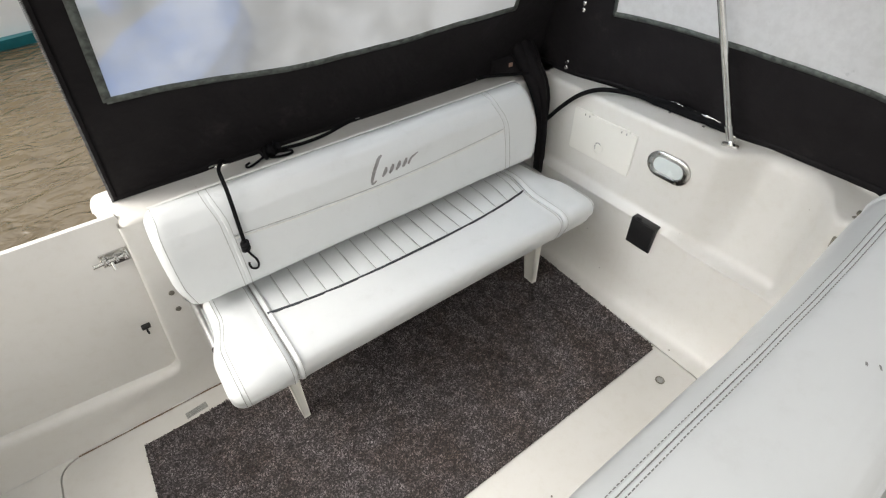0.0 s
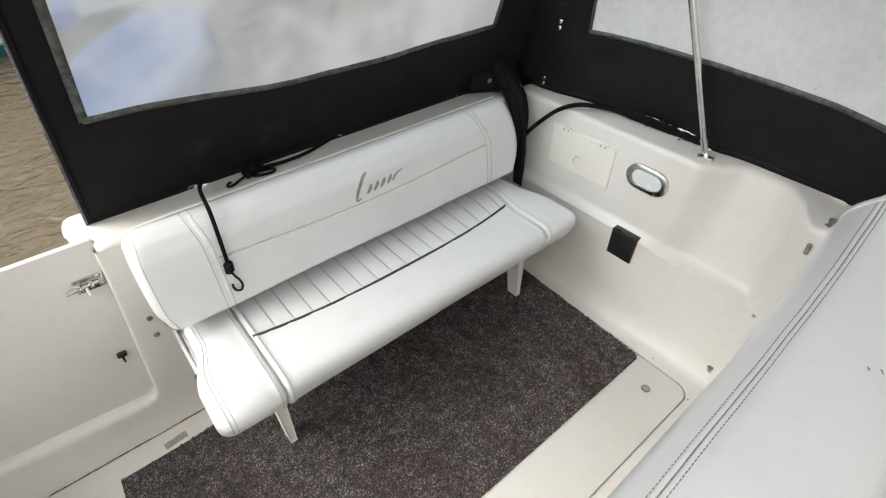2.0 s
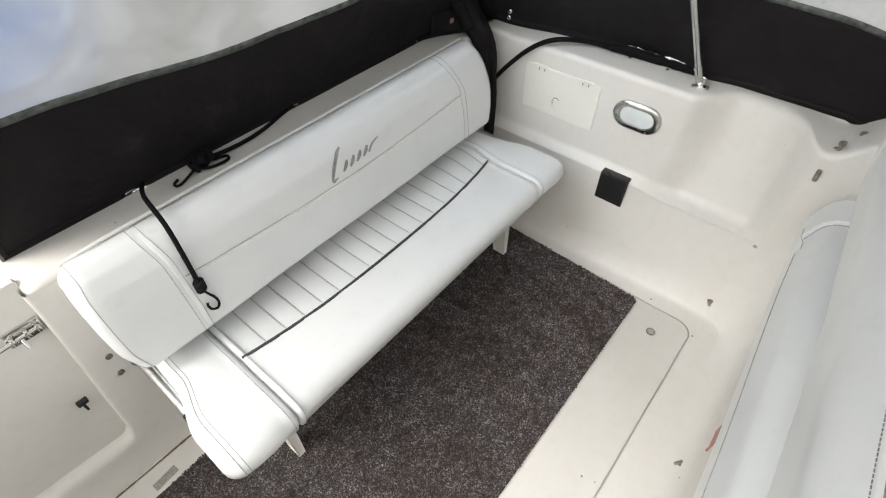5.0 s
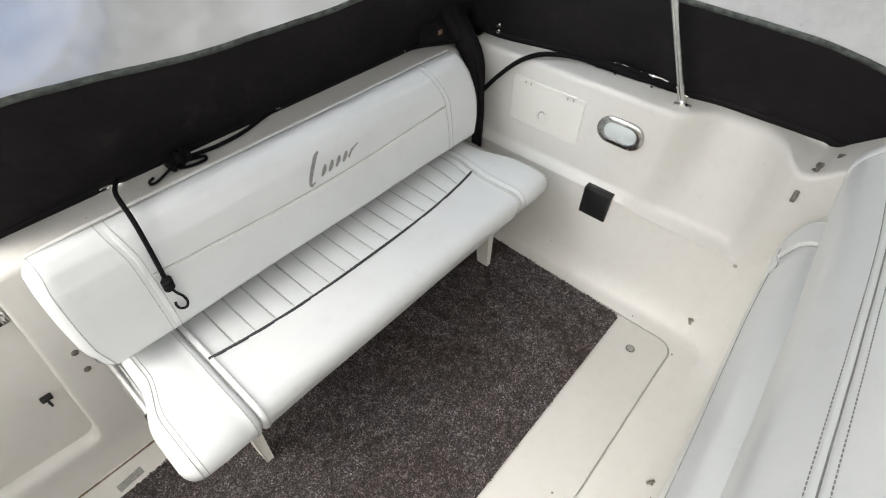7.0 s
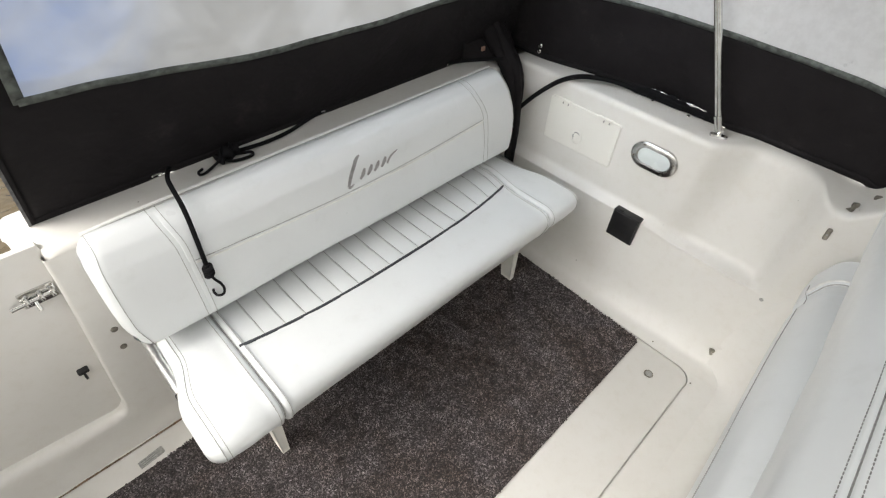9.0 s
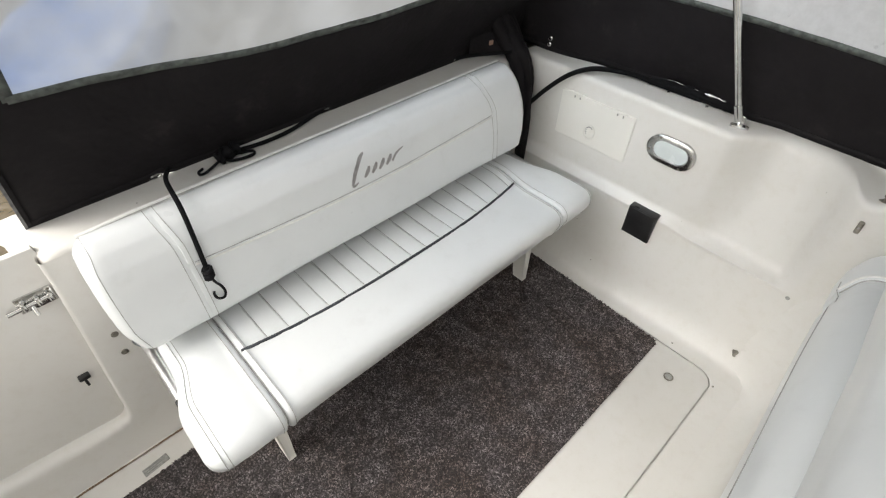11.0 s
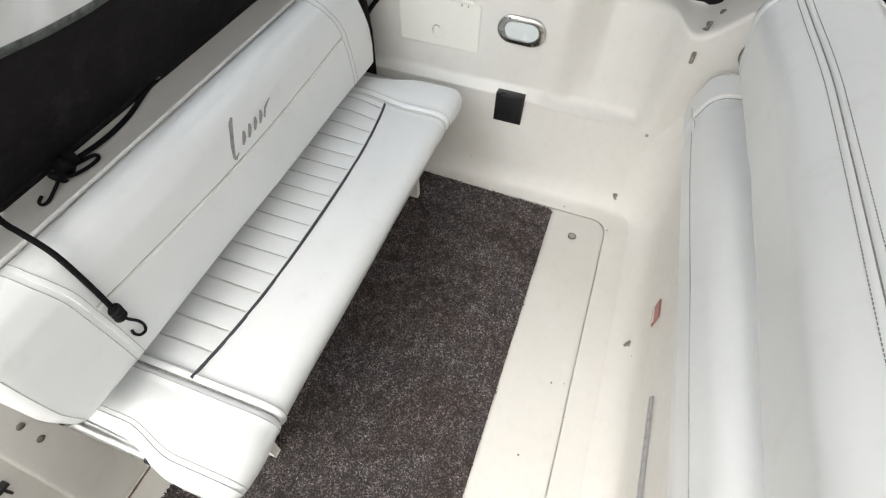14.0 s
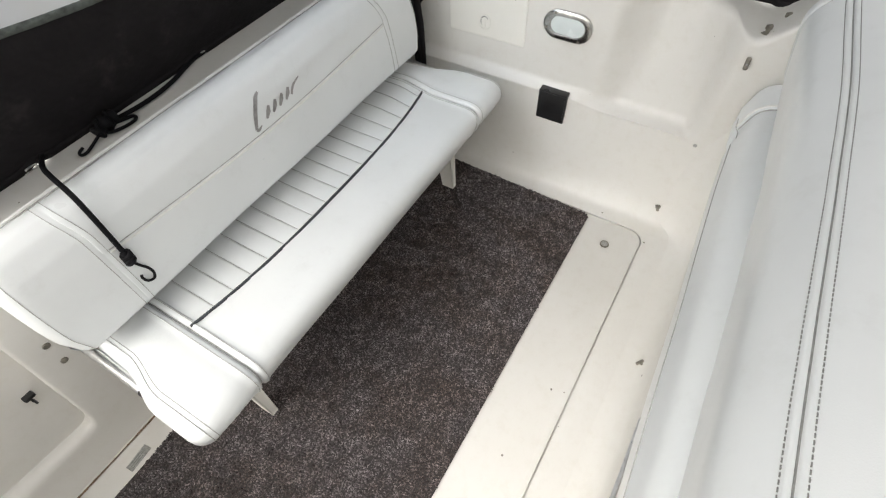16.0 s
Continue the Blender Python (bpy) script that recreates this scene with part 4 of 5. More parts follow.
def aft_place(u, v):
    """u runs along the curtain, v up it: 0 to 1 below the window, 1 to 2 beside it, 2 to 3 above."""
    x0 = lerp(-1.272, 0.40, u)
    zb = 0.7335 + 0.002 * math.sin(x0 * 11) + 0.012 * math.exp(-((x0 + 0.985) / 0.018) ** 2) + 0.007 * math.exp(-((x0 + 0.525) / 0.02) ** 2)
    low = back_low(x0)
    z = lerp(zb, low, v) if v <= 1 else (lerp(low, 1.75, v - 1) if v <= 2 else lerp(1.75, TOP, v - 2))
    x = x0 + (0.075 * (z - 0.735)) * (1 - u)
    if u > 0.75:
        x -= 0.09 * (z - 0.735) * (u - 0.75) * 4
    return (x, back_y(x0, z), z)


us = sorted(set(list(np.linspace(0, 1, 84)) + [(WL - -1.272) / 1.672, (WR + 1.272) / 1.672]))
ul, ur = (WL + 1.272) / 1.672, (WR + 1.272) / 1.672
grid("curtain", us, steps((0, 1, 14), (1, 2, 16), (2, 3, 4)), aft_place, CANVAS, aft, "black woven canvas", lambda u, v: not (ul < u < ur and 1 < v < 2), 0.003)


def shifted(p, d):
    return (p[0], p[1] - d, p[2])


grid("pane", [u for u in us if ul - 1e-6 <= u <= ur + 1e-6], steps((1, 2, 16)), lambda u, v: shifted(aft_place(u, v), 0.003), PANE, aft, "cloudy clear vinyl")
rim = [aft_place(u, 1.0) for u in us if ul <= u <= ur]


def band(name, line, inward, material, parent, label, lift=(0, -0.005, 0), w=0.017):
    """A flat strip beside a line of points, widened along inward(p)."""
    v, f = [], []
    for p in line:
        q = Vector(p) + Vector(lift)
        d = Vector(inward)
        v += [tuple(q - d * w * 0.35), tuple(q + d * w * 0.65)]
    for i in range(len(line) - 1):
        f.append((2 * i, 2 * i + 1, 2 * i + 3, 2 * i + 2))
    ob = solid(name, v, f, material, parent, label)
    s = ob.modifiers.new("thickness", "SOLIDIFY")
    s.thickness, s.offset = 0.0025, 0
    return ob


band("lower_binding", rim, (0, -0.34, 0.94), BINDING, aft, "grey-green mildewed window binding")
band("side_binding", [aft_place(ul, v) for v in steps((1, 2, 12))], (1, 0, 0), BINDING, aft, "grey-green mildewed window binding", w=0.020)
band("side_binding", [aft_place(ur, v) for v in steps((1, 2, 12))], (-1, 0, 0), BINDING, aft, "grey-green mildewed window binding")
band("zip_tape", [aft_place(0, v) for v in steps((0, 1, 12), (1, 2, 14))], (1, 0, 0), CANVAS, aft, "black zip tape", (-0.006, -0.003, 0), 0.012)
zv, zf = [], []
edge = spline([aft_place(0, v) for v in steps((0, 1, 10), (1, 2, 12))], 14)
for p in edge:
    k = len(zv)
    q = p + Vector((-0.0105, -0.004, 0))
    zv += [tuple(q + Vector(o)) for o in ((-0.003, -0.0015, -0.0011), (0.003, -0.0015, -0.0011), (0.003, 0.0015, -0.0011), (-0.003, 0.0015, -0.0011), (-0.003, -0.0015, 0.0011), (0.003, -0.0015, 0.0011), (0.003, 0.0015, 0.0011), (-0.003, 0.0015, 0.0011))]
    zf += [tuple(k + i for i in q4) for q4 in ((0, 1, 2, 3), (4, 5, 6, 7), (0, 1, 5, 4), (1, 2, 6, 5), (2, 3, 7, 6), (3, 0, 4, 7))]
tagged(solid("zip_teeth", zv, zf, ZIP, aft, "grey zip teeth", smooth=False), kind="stuff")
band("bottom_hem", [aft_place(u, 0.02) for u in us], (0, -0.3, 0.95), CANVAS, aft, "black folded hem", (0, -0.003, 0), 0.022)

side = thing("side_canvas", (0.42, -0.5, 0.74), "black canvas side curtain with a cloudy vinyl window", "canvas curtain")
SY0, SY1 = 0.475, -1.9


def side_place(u, v):
    y = lerp(SY0, SY1, u)
    low = side_low(y)
    zb = 0.737 if y > -0.78 else 0.728
    z = lerp(zb, low, v) if v <= 1 else (lerp(low, 1.75, v - 1) if v <= 2 else lerp(1.75, TOP, v - 2))
    return (side_x(y, z), y - 0.12 * (z - 0.735) * smooth01(0.3, 0.0, u), z)


su = sorted(set(list(np.linspace(0, 1, 90)) + [(SY0 - 0.168) / (SY0 - SY1), (SY0 + 1.75) / (SY0 - SY1)]))
sl, sr = (SY0 - 0.168) / (SY0 - SY1), (SY0 + 1.75) / (SY0 - SY1)
grid("curtain", su, steps((0, 1, 14), (1, 2, 16), (2, 3, 4)), side_place, CANVAS, side, "black woven canvas", lambda u, v: not (sl < u < sr and 1 < v < 2), 0.003)


def inward(p, d):
    return (p[0] - d, p[1], p[2])


grid("pane", [u for u in su if sl - 1e-6 <= u <= sr + 1e-6], steps((1, 2, 16)), lambda u, v: inward(side_place(u, v), 0.003), SIDEPANE, side, "cloudy clear vinyl")
band("lower_binding", [side_place(u, 1.0) for u in su if sl <= u <= sr], (-0.24, 0, 0.97), BINDING, side, "grey-green mildewed window binding", (-0.005, 0, 0))
band("side_binding", [side_place(sl, v) for v in steps((1, 2, 12))], (0, -1, 0), BINDING, side, "grey-green mildewed window binding", (-0.005, 0, 0), 0.012)
band("bottom_hem", [side_place(u, 0.02) for u in su], (-0.2, 0, 0.97), CANVAS, side, "black folded hem", (-0.003, 0, 0), 0.022)
for sy_, sz_ in ((0.318, 0.783), (0.321, 0.760), (0.262, 1.016), (0.264, 0.993)):
    part("snap", disc(facing(side_x(sy_, sz_) - 0.006, sy_, sz_, (-1, -0.25, 0.1)), 0.0080, 0.004, 16, 0.0018), CHROME, side, "chrome press stud")

# unseen curtain, rolled up under the roof, added to cut sky light over the door
roll = thing("unseen_curtain", (-1.66, 0.20, 1.55), "unseen black canvas roll added under the roof to cut light over the door", "canvas curtain")
grid("curtain", steps((-2.08, -1.24, 12)), steps((1.44, 1.92, 8)), lambda x, z: (x, 0.485 - 0.36 * (z - 0.735) + 0.006 * noise.noise(Vector((x * 4, 0.7, z * 3))), z), CANVAS, roll, "black woven canvas", None, 0.003)
tube("roll", [(x, 0.225 + 0.004 * math.sin(x * 9), 1.435) for x in np.linspace(-2.07, -1.25, 16)], 0.035, CANVAS, roll, "rolled canvas", n=14, wob=0.05)

# unseen cloth roof, added over the cockpit to hold off and soften sky light
def roof_at(u, y):
    x = lerp(-2.0, 0.30, u)
    return (x, y, 1.93 + 0.05 * math.cos((x + 0.85) * 1.3))


roof = thing("unseen_roof", (-0.85, -0.92, 1.93), "unseen pale cloth roof over aluminium bows, added to soften light on the cockpit", "canvas roof")
grid("cloth", steps((0, 1, 12)), steps((-1.95, 0.10, 20)), roof_at, LINING, roof, "pale translucent cloth")
for by in (-1.90, -0.90, 0.06):
    tube("roof_bow", [(roof_at(u, by)[0], by, roof_at(u, by)[2] - 0.014) for u in np.linspace(0.02, 0.98, 14)], 0.0108, ALU, roof, "aluminium roof bow", n=10)

# gathered canvas in the corner
bunch = thing("gathered_canvas", (0.21, 0.33, 0.40), "bunched black canvas hanging in the corner", "canvas")
for k, (ox, oy, r0) in enumerate(((-0.020, 0.010, 0.027), (0.014, 0.012, 0.029), (-0.002, -0.012, 0.024), (0.034, 0.004, 0.017))):
    path = [(0.256 + ox * 0.5, 0.292 + oy * 0.6, 0.30), (0.253 + ox * 0.5, 0.293 + oy * 0.6, 0.42), (0.247 + ox * 0.6, 0.295 + oy * 0.7, 0.54), (0.236 + ox * (0.75 + 0.2 * (k % 2)), 0.304 + oy, 0.65), (0.230 + ox, 0.332 + oy, 0.73), (0.225 + ox * 1.2, 0.374 + oy, 0.78), (0.236 + ox * 1.3, 0.425 + oy, 0.82), (0.256 + ox * 1.3, 0.490 + oy, 0.86)]
    tube("fold", path, (lambda rr, kk: lambda u: rr * (0.50 + 0.47 * smooth01(0.25, 0.72, u) + 0.10 * math.sin(u * 15 + kk * 2.2)))(r0, k), CANVAS, bunch, n=14, per=7, wob=0.05)
grid("corner_flap", steps((0, 1, 16)), steps((0, 1, 10)), lambda u, v: (lerp(0.085, 0.262, u) + 0.010 * v, lerp(back_y(lerp(0.085, 0.262, u), 0.815) - 0.001, lerp(0.468, 0.352, smooth01(0.0, 0.85, u)), v) - 0.006 * math.sin(u * 13) * v, lerp(0.815, 0.7395 + 0.014 * smooth01(0.15, 0.6, u), v ** 0.9)), CANVAS, bunch, "black canvas flap", None, 0.003)
part("leather_patch", box(0.150, 0.168, 0.420, 0.426, 0.781, 0.797, 0.002), STRAP, bunch, "small tan leather patch")

# ---- cockpit fittings on the side ----
locker = thing("locker_hatch", (0.297, 0.033, 0.58), "cream plastic locker hatch with two hinges and a pull", "hatch")


def side_plate(name, y0, y1, z0, z1, rad, rings, material, parent, label=""):
    """A rounded upright plate on the side: rings of (x, inset)."""
    v, f, n = [], [], 0
    for x, d in rings:
        lp_ = rounded_loop(y0 + d, y1 - d, z0 + d, z1 - d, max(0.0005, rad - d), 0)
        n = len(lp_)
        v += [(x, p.x, p.y) for p in lp_]
    for k in range(len(rings) - 1):
        f += [(k * n + i, k * n + (i + 1) % n, (k + 1) * n + (i + 1) % n, (k + 1) * n + i) for i in range(n)]
    f.append(tuple((len(rings) - 1) * n + i for i in range(n)))
    return solid(name, v, f, material, parent, label)


side_plate("hatch_frame", -0.1175, 0.1835, 0.4905, 0.6675, 0.009, [(0.3010, 0), (0.2948, 0), (0.2945, 0.0006)], PLASTIC, locker)
lid = side_plate("lid", -0.115, 0.181, 0.493, 0.665, 0.008, [(0.2950, 0.0012), (0.2940, 0.0), (0.2900, 0.0), (0.2885, 0.0006), (0.2876, 0.0020), (0.2873, 0.0045), (0.2878, 0.0075), (0.2879, 0.02)], PLASTIC, locker)


def pull_arc(ry, rz, a0, a1, n, dy=0.0, dz=0.0, x=0.2862):
    return [(x, 0.040 + dy + ry * math.cos(t), 0.550 + dz + rz * math.sin(t)) for t in np.linspace(a0, a1, n)]


tube("pull_rim", pull_arc(0.0225, 0.0265, 0, 2 * math.pi * 35 / 36, 36), 0.0016, PLASTIC, lid, n=8, closed=True)
pull = solid("pull_plate", pull_arc(0.0222, 0.0262, 0, 2 * math.pi * 35 / 36, 36, x=0.2879) + pull_arc(0.0222, 0.0262, 0, 2 * math.pi * 35 / 36, 36, x=0.2868), [(k, (k + 1) % 36, 36 + (k + 1) % 36, 36 + k) for k in range(36)] + [tuple(36 + k for k in range(36))], PLASTIC, lid)
# grey crescent painted in for the shade inside the pull's finger hollow
tube("recess_shade", pull_arc(0.0150, 0.0190, radians(-50), radians(140), 24, x=0.2866), lambda u: 0.0006 + 0.0013 * math.sin(math.pi * u) ** 0.7, THREAD, pull, n=8)
part("pull_tab", box(0.2846, 0.2868, 0.035, 0.054, 0.534, 0.563, 0.001), PLASTIC, pull)
for q in (0.541, 0.549, 0.557):
    part("tab_rib", box(0.2840, 0.2848, 0.049, 0.0525, q - 0.0016, q + 0.0016, 0.0003), THREAD, pull)
for hy in (0.118, -0.056):
    hg = part("hinge", box(0.2846, 0.2896, hy - 0.025, hy + 0.025, 0.6595, 0.6670, 0.0015), PLASTIC, locker)
    tube("hinge_pin", [(0.2848, hy - 0.026, 0.6685), (0.2848, hy + 0.026, 0.6685)], 0.0040, PLASTIC, hg, n=10)
    for q in (-0.021, 0.0, 0.021):
        tube("knuckle", [(0.2848, hy + q - 0.0065, 0.6685), (0.2848, hy + q + 0.0065, 0.6685)], 0.0052, PLASTIC, hg, n=12)
    for q in (-0.014, 0.008):
        part("screw", box(0.2856, 0.2880, hy + q - 0.0016, hy + q + 0.0016, 0.651, 0.659, 0.0004), THREAD, hg)


locker.location.x += 0.0058


def stadium(y0, y1, z0, z1, n=10):
    r, cy0, cy1, cz = (z1 - z0) / 2, y0 + (z1 - z0) / 2, y1 - (z1 - z0) / 2, (z0 + z1) / 2
    pts = [(cy1 + r * math.sin(t), cz + r * math.cos(t)) for t in np.linspace(0, math.pi, n)]
    return pts + [(cy0 - r * math.sin(t), cz - r * math.cos(t)) for t in np.linspace(0, math.pi, n)]


def oval_ring(name, outer_, inner_, x0, x1, material, parent, label=""):
    o, i_ = stadium(*outer_), stadium(*inner_)
    n = len(o)
    v = [(x0, y, z) for y, z in o] + [(x1 + 0.004, y * 1.0, z) for y, z in o] + [(x1, lerp(a[0], b[0], 0.25), lerp(a[1], b[1], 0.25)) for a, b in zip(o, i_)] + [(x1, lerp(a[0], b[0], 0.8), lerp(a[1], b[1], 0.8)) for a, b in zip(o, i_)] + [(x1 + 0.006, y, z) for y, z in i_]
    f = [(r * n + k, r * n + (k + 1) % n, (r + 1) * n + (k + 1) % n, (r + 1) * n + k) for r in range(4) for k in range(n)]
    return solid(name, v, f, material, parent, label)


light = thing("courtesy_light", (0.30, -0.25, 0.60), "oval courtesy light with a steel rim and frosted lens", "light")
oval_ring("rim", (-0.341, -0.176, 0.560, 0.656), (-0.315, -0.202, 0.580, 0.636), 0.303, 0.287, RIM, light, "dull steel rim")
lo = stadium(-0.316, -0.201, 0.579, 0.637)
solid("lens", [(0.2915, y, z) for y, z in lo] + [(0.289, -0.2585 + (y + 0.2585) * 0.8, 0.608 + (z - 0.608) * 0.75) for y, z in lo],
      [(k, (k + 1) % len(lo), len(lo) + (k + 1) % len(lo), len(lo) + k) for k in range(len(lo))] + [tuple(len(lo) + k for k in range(len(lo)))], LENS, light, "frosted pale lens")
for sy_, sz_ in ((-0.215, 0.647), (-0.302, 0.569), (-0.190, 0.595), (-0.327, 0.621)):
    part("screw", disc(facing(0.288, sy_, sz_, (-1, 0, 0)), 0.0042, 0.0018, 10), DULL, light)

wallbox = thing("wall_box", (0.26, -0.25, 0.31), "small square black plastic box on the cockpit side", "box")
part("body", box(0.247, 0.280, -0.313, -0.208, 0.270, 0.388, 0.003), BLACK, wallbox)
part("face_plate", box(0.2445, 0.248, -0.309, -0.212, 0.274, 0.384, 0.001), BLACK, wallbox)
part("clip", box(0.250, 0.262, -0.245, -0.225, 0.387, 0.393, 0.002), BLACK, wallbox)

cleat = thing("mooring_cleat", (0.405, -0.19, 0.735), "chrome mooring cleat on the side deck", "cleat")
horn = [(0.425, -0.098, 0.758), (0.424, -0.130, 0.765), (0.423, -0.165, 0.764), (0.423, -0.250, 0.764), (0.423, -0.290, 0.765), (0.424, -0.328, 0.758)]
tube("horn", horn, lambda u: 0.0032 + 0.0022 * math.sin(math.pi * u) + 0.0035 * math.exp(-((u - 0.36) / 0.05) ** 2) + 0.0035 * math.exp(-((u - 0.66) / 0.05) ** 2), RIM, cleat, n=10, per=6)
for cy in (-0.175, -0.250):
    tube("post", [(0.423, cy, 0.734), (0.423, cy, 0.765)], lambda u: 0.010 - 0.003 * u, CHROME, cleat, n=12)
for cy in (-0.145, -0.275):
    part("bolt", disc(facing(0.402, cy, 0.7355, (0, 0, 1)), 0.005, 0.004, 12, 0.001), CHROME, cleat)

# support pole
pole = thing("canopy_pole", (0.385, -0.391, 0.735), "stainless canopy pole in a hinged deck foot", "pole")
UP = Vector((-0.084, 0.419, 1.0)).normalized()
FT = Vector((0.367, -0.395, 0.735))
bm = bmesh.new()
lp = rounded_loop(-0.027, 0.027, -0.010, 0.010, 0.0095, 0)
f0 = bm.faces.new([bm.verts.new((p.x, p.y, 0)) for p in lp])
g = bmesh.ops.extrude_face_region(bm, geom=[f0])
for v in g["geom"]:
    if isinstance(v, bmesh.types.BMVert):
        v.co.z = 0.006
        v.co.x *= 0.94
        v.co.y *= 0.88
bmesh.ops.transform(bm, matrix=Matrix.Translation((0.360, -0.396, 0.7355)) @ Matrix.Rotation(radians(-72), 4, "Z"), verts=bm.verts)
foot = part("foot_plate", bm, CHROME, pole)
for q in (-0.019, 0.019):
    part("screw", disc(facing(0.360 + q * 0.31, -0.396 - q * 0.95, 0.7412, (0, 0, 1)), 0.0045, 0.0015, 10), DULL, foot)
part("lug", box(-0.004, 0.004, -0.009, 0.009, 0.0, 0.030, 0.003, 2, Matrix.Translation((0.364, -0.395, 0.7405))), CHROME, pole)
tube("eye_end", [FT + UP * 0.018, FT + UP * 0.062], 0.0125, CHROME, pole, n=16)
tube("collar", [FT + UP * 0.058, FT + UP * 0.066], 0.0138, CHROME, pole, n=16)
tube("shaft", [FT + UP * 0.06, FT + UP * 1.25], 0.0108, CHROME, pole, n=18)

# turn-buttons and knobs left on the cockpit side
KNOBS = [("oval_button", (0.266, -0.787, 0.654), (-1, 0, 0.05), "weathered oval turn button on the cockpit side"),
         ("key_button", (0.232, -0.735, 0.066), (-0.9, 0.2, 0.3), "weathered turn button near the floor"),
         ("top_button", (0.300, -0.797, 0.722), (0, 0, 1), "weathered turn button on the ledge"),
         ("top_button", (0.372, -0.83, 0.728), (0, 0, 1), "weathered turn button on the ledge"),
         ("base_button", (-0.378, -0.884, 0.020), (0, 0.7, 0.7), "weathered turn button on the seat base")]
for nm, at, nrm, lab_ in KNOBS:
    t_ = thing(nm, at, lab_, "turn button", "canvas turn buttons")
    f_ = facing(*at, nrm)
    if nm == "oval_button":
        part("wing", box(-0.0065, 0.0065, -0.019, 0.019, 0.0, 0.009, 0.0045, 3, f_ @ Matrix.Rotation(radians(3), 4, "Z")), DULL, t_)
        part("rivet", disc(f_ @ Matrix.Translation((0, 0, 0.009)), 0.003, 0.0012, 10), GREYPLATE, t_)
        continue
    if nm == "top_button":
        part("plate", box(-0.012, 0.012, -0.006, 0.006, 0.0, 0.003, 0.001, 2, f_ @ Matrix.Rotation(radians(60), 4, "Z")), DULL, t_)
        part("stem", disc(f_ @ Matrix.Translation((0, 0, 0.003)), 0.0055, 0.014, 12), DULL, t_)
        part("wing", box(-0.005, 0.005, -0.009, 0.009, 0.014, 0.028, 0.004, 3, f_ @ Matrix.Rotation(radians(35), 4, "Z")), DULL, t_)
        continue
    part("plate", disc(f_, 0.0085, 0.003, 18, 0.001), DULL, t_)
    part("stem", disc(f_ @ Matrix.Translation((0, 0, 0.003)), 0.004, 0.010, 12), DULL, t_)
    part("wing", box(-0.005, 0.005, -0.013, 0.013, 0.012, 0.019, 0.003, 2, f_ @ Matrix.Rotation(radians(35 if nm != "oval_button" else 70), 4, "Z")), DULL, t_)
tagged(part("wall_button", disc(facing(0.2745, -0.758, 0.339, (-1, 0, 0.05)), 0.0065, 0.004, 16, 0.0015), GREYPLATE), "small grey plastic button on the cockpit side", "button")

knob = thing("floor_stud", (0.023, -0.619, 0.001), "round steel finger pull let into the floor hatch", "hatch pull")
part("ring", disc(facing(0.023, -0.619, 0.001, (0, 0, 1)), 0.0165, 0.0022, 28, 0.001), DULL, knob)
part("centre", disc(facing(0.023, -0.619, 0.0032, (0, 0, 1)), 0.012, 0.0008, 24), GREYPLATE, knob)
plate = thing("hull_plate", (-1.362, 0.262, 0.001), "small etched metal plate on the floor", "plate")
part("sheet", box(-0.036, 0.036, -0.013, 0.013, 0.0012, 0.0028, 0.0006, 1, Matrix.Translation((-1.362, 0.262, 0)) @ Matrix.Rotation(radians(6), 4, "Z")), GREYPLATE, plate)
for k in range(3):
    part("text_bar", box(-0.028, 0.012 + 0.006 * (k % 2), -0.001, 0.0012, 0.0028, 0.0031, 0, 1, Matrix.Translation((-1.362, 0.255 + 0.007 * k, 0)) @ Matrix.Rotation(radians(6), 4, "Z")), THREAD, plate)

# ---- cords ----
b1 = thing("bungee_cord", (-1.02, 0.30, 0.74), "black bungee cord with a steel hook over the backrest", "bungee cord")
tube("cord", [(-0.966, 0.478, 0.752), (-0.985, 0.430, 0.770), (-1.003, 0.365, 0.796), (-1.012, 0.315, 0.806), (-1.018, 0.256, 0.784), (-1.024, 0.224, 0.720), (-1.029, 0.207, 0.640)], 0.0055, CORD, b1, n=10, per=8)
tube("knot", [(-1.029, 0.207, 0.648), (-1.030, 0.203, 0.634), (-1.031, 0.201, 0.616)], 0.0080, RUBBER, b1, n=12, per=6)
for k in range(3):
    tube("wrap", [(-1.0295 - 0.0006 * k + 0.0095 * math.cos(t), 0.204 - 0.0015 * k + 0.0095 * math.sin(t), 0.641 - 0.0095 * k + 0.003 * math.cos(t)) for t in np.linspace(0, 2 * math.pi, 14, endpoint=False)], 0.0042, RUBBER, b1, n=8, closed=True)
tube("hook", [(-1.030, 0.203, 0.618), (-1.024, 0.199, 0.598), (-1.0155, 0.197, 0.579), (-1.013, 0.195, 0.559), (-1.0205, 0.192, 0.548), (-1.0335, 0.192, 0.553), (-1.0385, 0.194, 0.567), (-1.0365, 0.196, 0.576)], 0.0032, RUBBER, b1, "black coated steel hook", n=8, per=6)
b2 = thing("bungee_cord", (-0.7, 0.46, 0.745), "black bungee cord lying along the transom", "bungee cord")
tube("cord", [(-0.505, 0.478, 0.748), (-0.560, 0.470, 0.744), (-0.640, 0.448, 0.743), (-0.720, 0.440, 0.744), (-0.790, 0.446, 0.746), (-0.830, 0.445, 0.752)], 0.0055, CORD, b2, n=10, per=8)
tube("loop", [(-0.800, 0.436, 0.744), (-0.770, 0.425, 0.743), (-0.775, 0.410, 0.742), (-0.810, 0.412, 0.742), (-0.838, 0.424, 0.744), (-0.830, 0.440, 0.748)], 0.004, CORD, b2, n=8, per=6, closed=True)
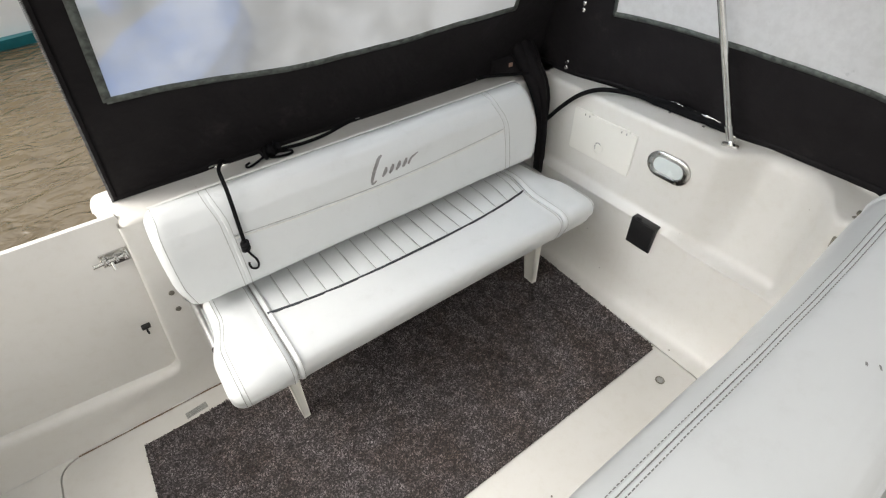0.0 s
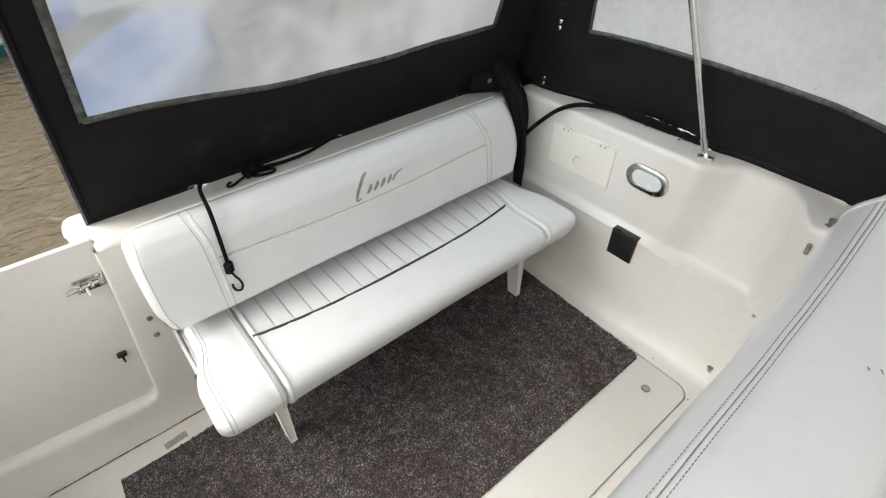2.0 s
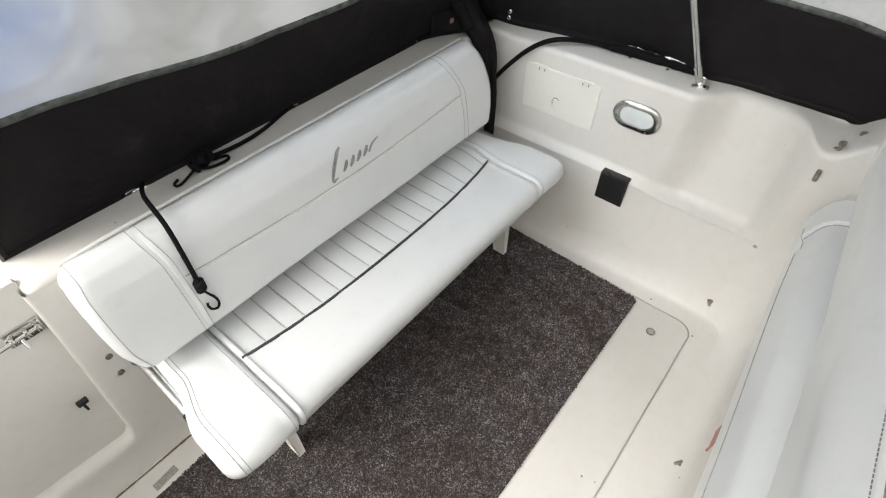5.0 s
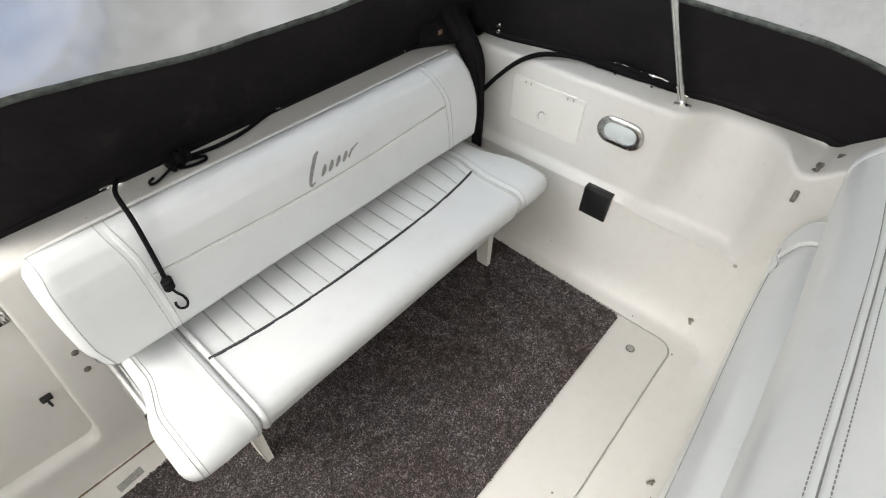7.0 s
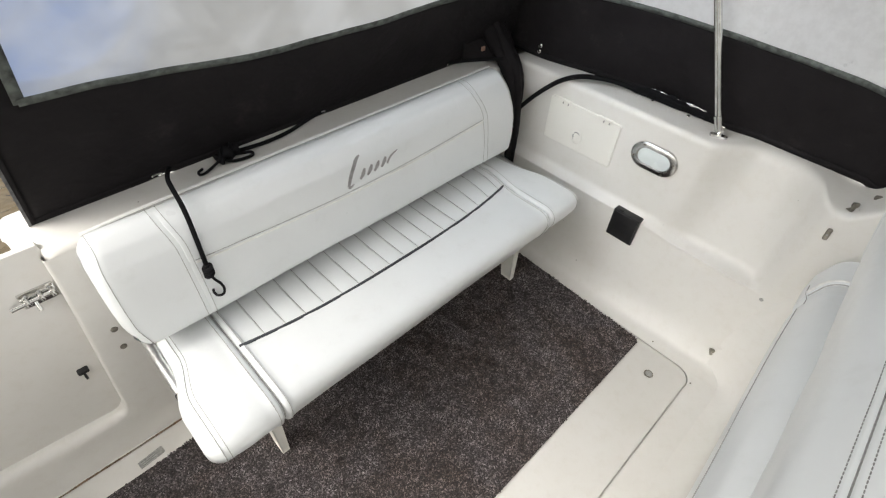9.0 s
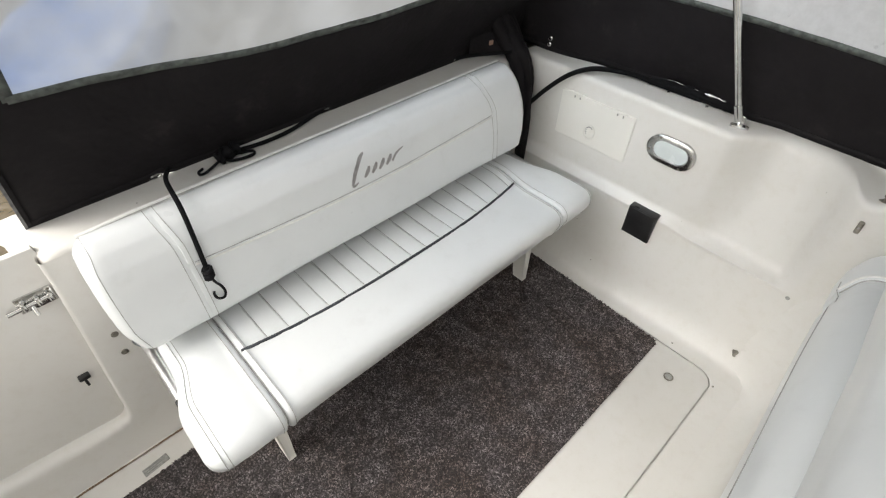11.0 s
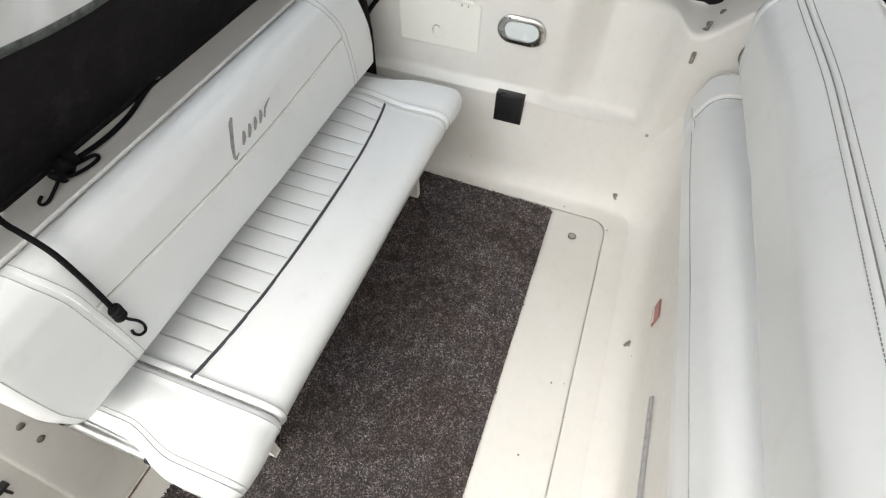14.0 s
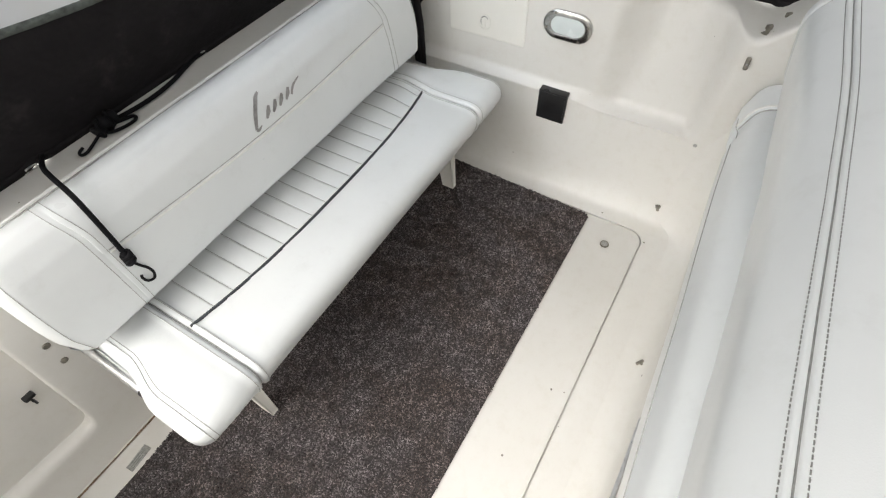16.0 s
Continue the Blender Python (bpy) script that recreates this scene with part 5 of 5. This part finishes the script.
tube("knot", [(-0.800, 0.450, 0.753), (-0.818, 0.443, 0.758), (-0.838, 0.437, 0.757), (-0.858, 0.431, 0.751)], lambda u: 0.0145 + 0.004 * math.sin(u * 15), RUBBER, b2, n=12, per=6)
for kx, ky, ka in ((-0.812, 0.446, 0.3), (-0.828, 0.440, -0.4), (-0.846, 0.435, 0.5)):
    tube("cord_wrap", [(kx + 0.0165 * math.sin(ka) * math.cos(t), ky + 0.0175 * math.cos(ka) * math.cos(t), 0.757 + 0.0165 * math.sin(t)) for t in np.linspace(0, 2 * math.pi, 16, endpoint=False)], 0.0048, CORD, b2, n=8, closed=True)
tube("hook", [(-0.852, 0.433, 0.748), (-0.880, 0.422, 0.744), (-0.905, 0.412, 0.742), (-0.918, 0.414, 0.742), (-0.916, 0.426, 0.742), (-0.902, 0.434, 0.742)], 0.0034, RUBBER, b2, "black coated steel hook", n=8, per=6)
for fx, lab_ in ((-0.505, "chrome canvas eye on the transom top"), (-1.000, "chrome canvas eye on the transom top"), (0.045, "chrome canvas eye on the transom top")):
    e_ = thing("canvas_eye", (fx, 0.489, 0.736), lab_, "fitting", "canvas eyes")
    part("plate", box(fx - 0.020, fx + 0.020, 0.477, 0.501, 0.7355, 0.739, 0.0015), CHROME, e_)
    tube("bow", [(fx - 0.012, 0.484, 0.738), (fx - 0.009, 0.476, 0.748), (fx + 0.009, 0.476, 0.748), (fx + 0.012, 0.484, 0.738)], 0.003, CHROME, e_, n=8, per=5)
rope = thing("mooring_line", (0.33, 0.1, 0.74), "black braided mooring line led to the cleat", "rope")
tube("line", [(0.245, 0.325, 0.52), (0.262, 0.285, 0.585), (0.270, 0.230, 0.655), (0.282, 0.165, 0.722), (0.312, 0.110, 0.754), (0.360, 0.058, 0.756), (0.398, -0.015, 0.752), (0.406, -0.090, 0.748), (0.412, -0.150, 0.746), (0.415, -0.240, 0.746)], 0.0085, CORD, rope, n=10, per=8)
tube("rope_coil", [(0.404, -0.070, 0.750), (0.414, -0.120, 0.753), (0.422, -0.180, 0.752), (0.426, -0.250, 0.752), (0.426, -0.315, 0.750), (0.424, -0.345, 0.748)], lambda u: 0.009 + 0.0085 * math.sin(math.pi * u) ** 0.6 + 0.0009 * math.sin(u * 46), CORD, rope, n=12, per=10)
strap = thing("corner_strap", (0.08, 0.46, 0.75), "black strap from the transom eye to the corner", "strap")
tube("webbing", [(0.030, 0.470, 0.752), (0.075, 0.440, 0.760), (0.130, 0.400, 0.764), (0.190, 0.350, 0.770)], 0.006, CORD, strap, n=8, per=6)

# ---- moored boat across the water ----
boat = thing("moored_boat", (-3.4, 7.5, WATER_Z), "white motor boat with a teal waterline moored nearby", "boat")


def hull_ring(x, scale, z0, z1, y0):
    return [(x, y0 + 1.3 * scale * k, z) for k, z in ((-1.0, z1), (-0.93, lerp(z0, z1, 0.5)), (-0.80, z0), (0.80, z0), (0.93, lerp(z0, z1, 0.5)), (1.0, z1))]


def hull_mesh(name, x0, x1, y0, z0, z1, material, parent, label, bow=1):
    v, f, n = [], [], 14
    for i in range(n):
        u = i / (n - 1)
        s = 1 - 0.92 * max(0, (u - 0.45) / 0.55) ** 2.2
        v += hull_ring(lerp(x0, x1, u), s, z0, z1 + 0.35 * u * u * (z1 - z0 > 0.4), y0)
    for i in range(n - 1):
        f += [(i * 6 + k, i * 6 + (k + 1) % 6, i * 6 + 6 + (k + 1) % 6, i * 6 + 6 + k) for k in range(6)]
    f += [tuple(range(6)), tuple(range((n - 1) * 6, n * 6))]
    return solid(name, v, f, material, parent, label)


hull_mesh("hull", -8.0, 0.55, 7.35, WATER_Z + 0.10, 0.85, HULL, boat, "glossy white hull")
hull_mesh("boot_stripe", -8.0, 0.2, 7.35, WATER_Z - 0.15, WATER_Z + 0.12, TEAL, boat, "teal boot stripe")

tube("fender", [(-0.66, 6.00, 0.30), (-0.68, 5.98, 0.10), (-0.69, 5.97, -0.02), (-0.70, 5.97, -0.17), (-0.70, 5.98, -0.26)], lambda u: 0.012 if u < 0.25 else 0.115 * math.sqrt(max(0.02, 1 - ((u - 0.64) / 0.40) ** 2)), BLUE, boat, "blue hanging fender", n=14, per=6)
# slate shape added to imitate dark, bluish water beside the moored hull
water_patch = thing("dark_water_patch", (-0.3, 4.9, WATER_Z), "low slate blue shape standing in for dark water and reflection", "boat")
AXIS = Vector((1.25, 2.3, 0)).normalized()
ACROSS = Vector((AXIS.y, -AXIS.x, 0))


def patch_outline(long, wide):
    """A blunt-sterned, round-bowed outline about the middle of the dark water patch."""
    pts = []
    for t in np.linspace(0, 2 * math.pi, 36, endpoint=False):
        c, d = math.cos(t), math.sin(t)
        pts.append(Vector((-0.32, 4.62, 0)) + AXIS * long * math.copysign(abs(c) ** (0.9 if c > 0 else 0.55), c) + ACROSS * wide * math.copysign(abs(d) ** 0.75, d))
    return pts


slab("hull", patch_outline(1.50, 0.60), WATER_Z - 0.08, -0.24, SLATE, water_patch, "slate blue underside of the dark water patch", 0.05)
slab("patch_top", patch_outline(1.46, 0.56), -0.24, -0.15, SLATE, water_patch, "slate blue top of the dark water patch", 0.06)

# small screw holes and scuffs in the floor and side moulding
for hx, hy, hz, nrm in ((0.161, -0.559, 0.0025, (0, 0, 1)), (0.100, -0.741, 0.001, (0, 0, 1)), (0.205, -0.370, 0.010, (-0.3, 0, 1)), (-0.580, -0.675, 0.0012, (0, 0, 1)), (-0.825, -0.634, 0.0012, (0, 0, 1)), (-0.42, -0.893, 0.036, (0, 0.7, 0.7))):
    tagged(part("screw_hole", disc(facing(hx, hy, hz, nrm), 0.0032, 0.0012, 10), DULL), "tiny dark screw hole in the moulding", "screw hole", "moulding screw holes")

spk = thing("side_speaker", (0.262, -0.962, 0.700), "round white speaker with a chrome rim on the cockpit side", "speaker")
part("grille", disc(facing(0.272, -0.962, 0.700, (-1, 0, 0)), 0.054, 0.018, 32, 0.008, 0.92), PLASTIC, spk)
tube("rim", [(0.262, -0.962 + 0.057 * math.cos(t), 0.700 + 0.057 * math.sin(t)) for t in np.linspace(0, 2 * math.pi, 32, endpoint=False)], 0.0045, CHROME, spk, "chrome rim", n=8, closed=True)
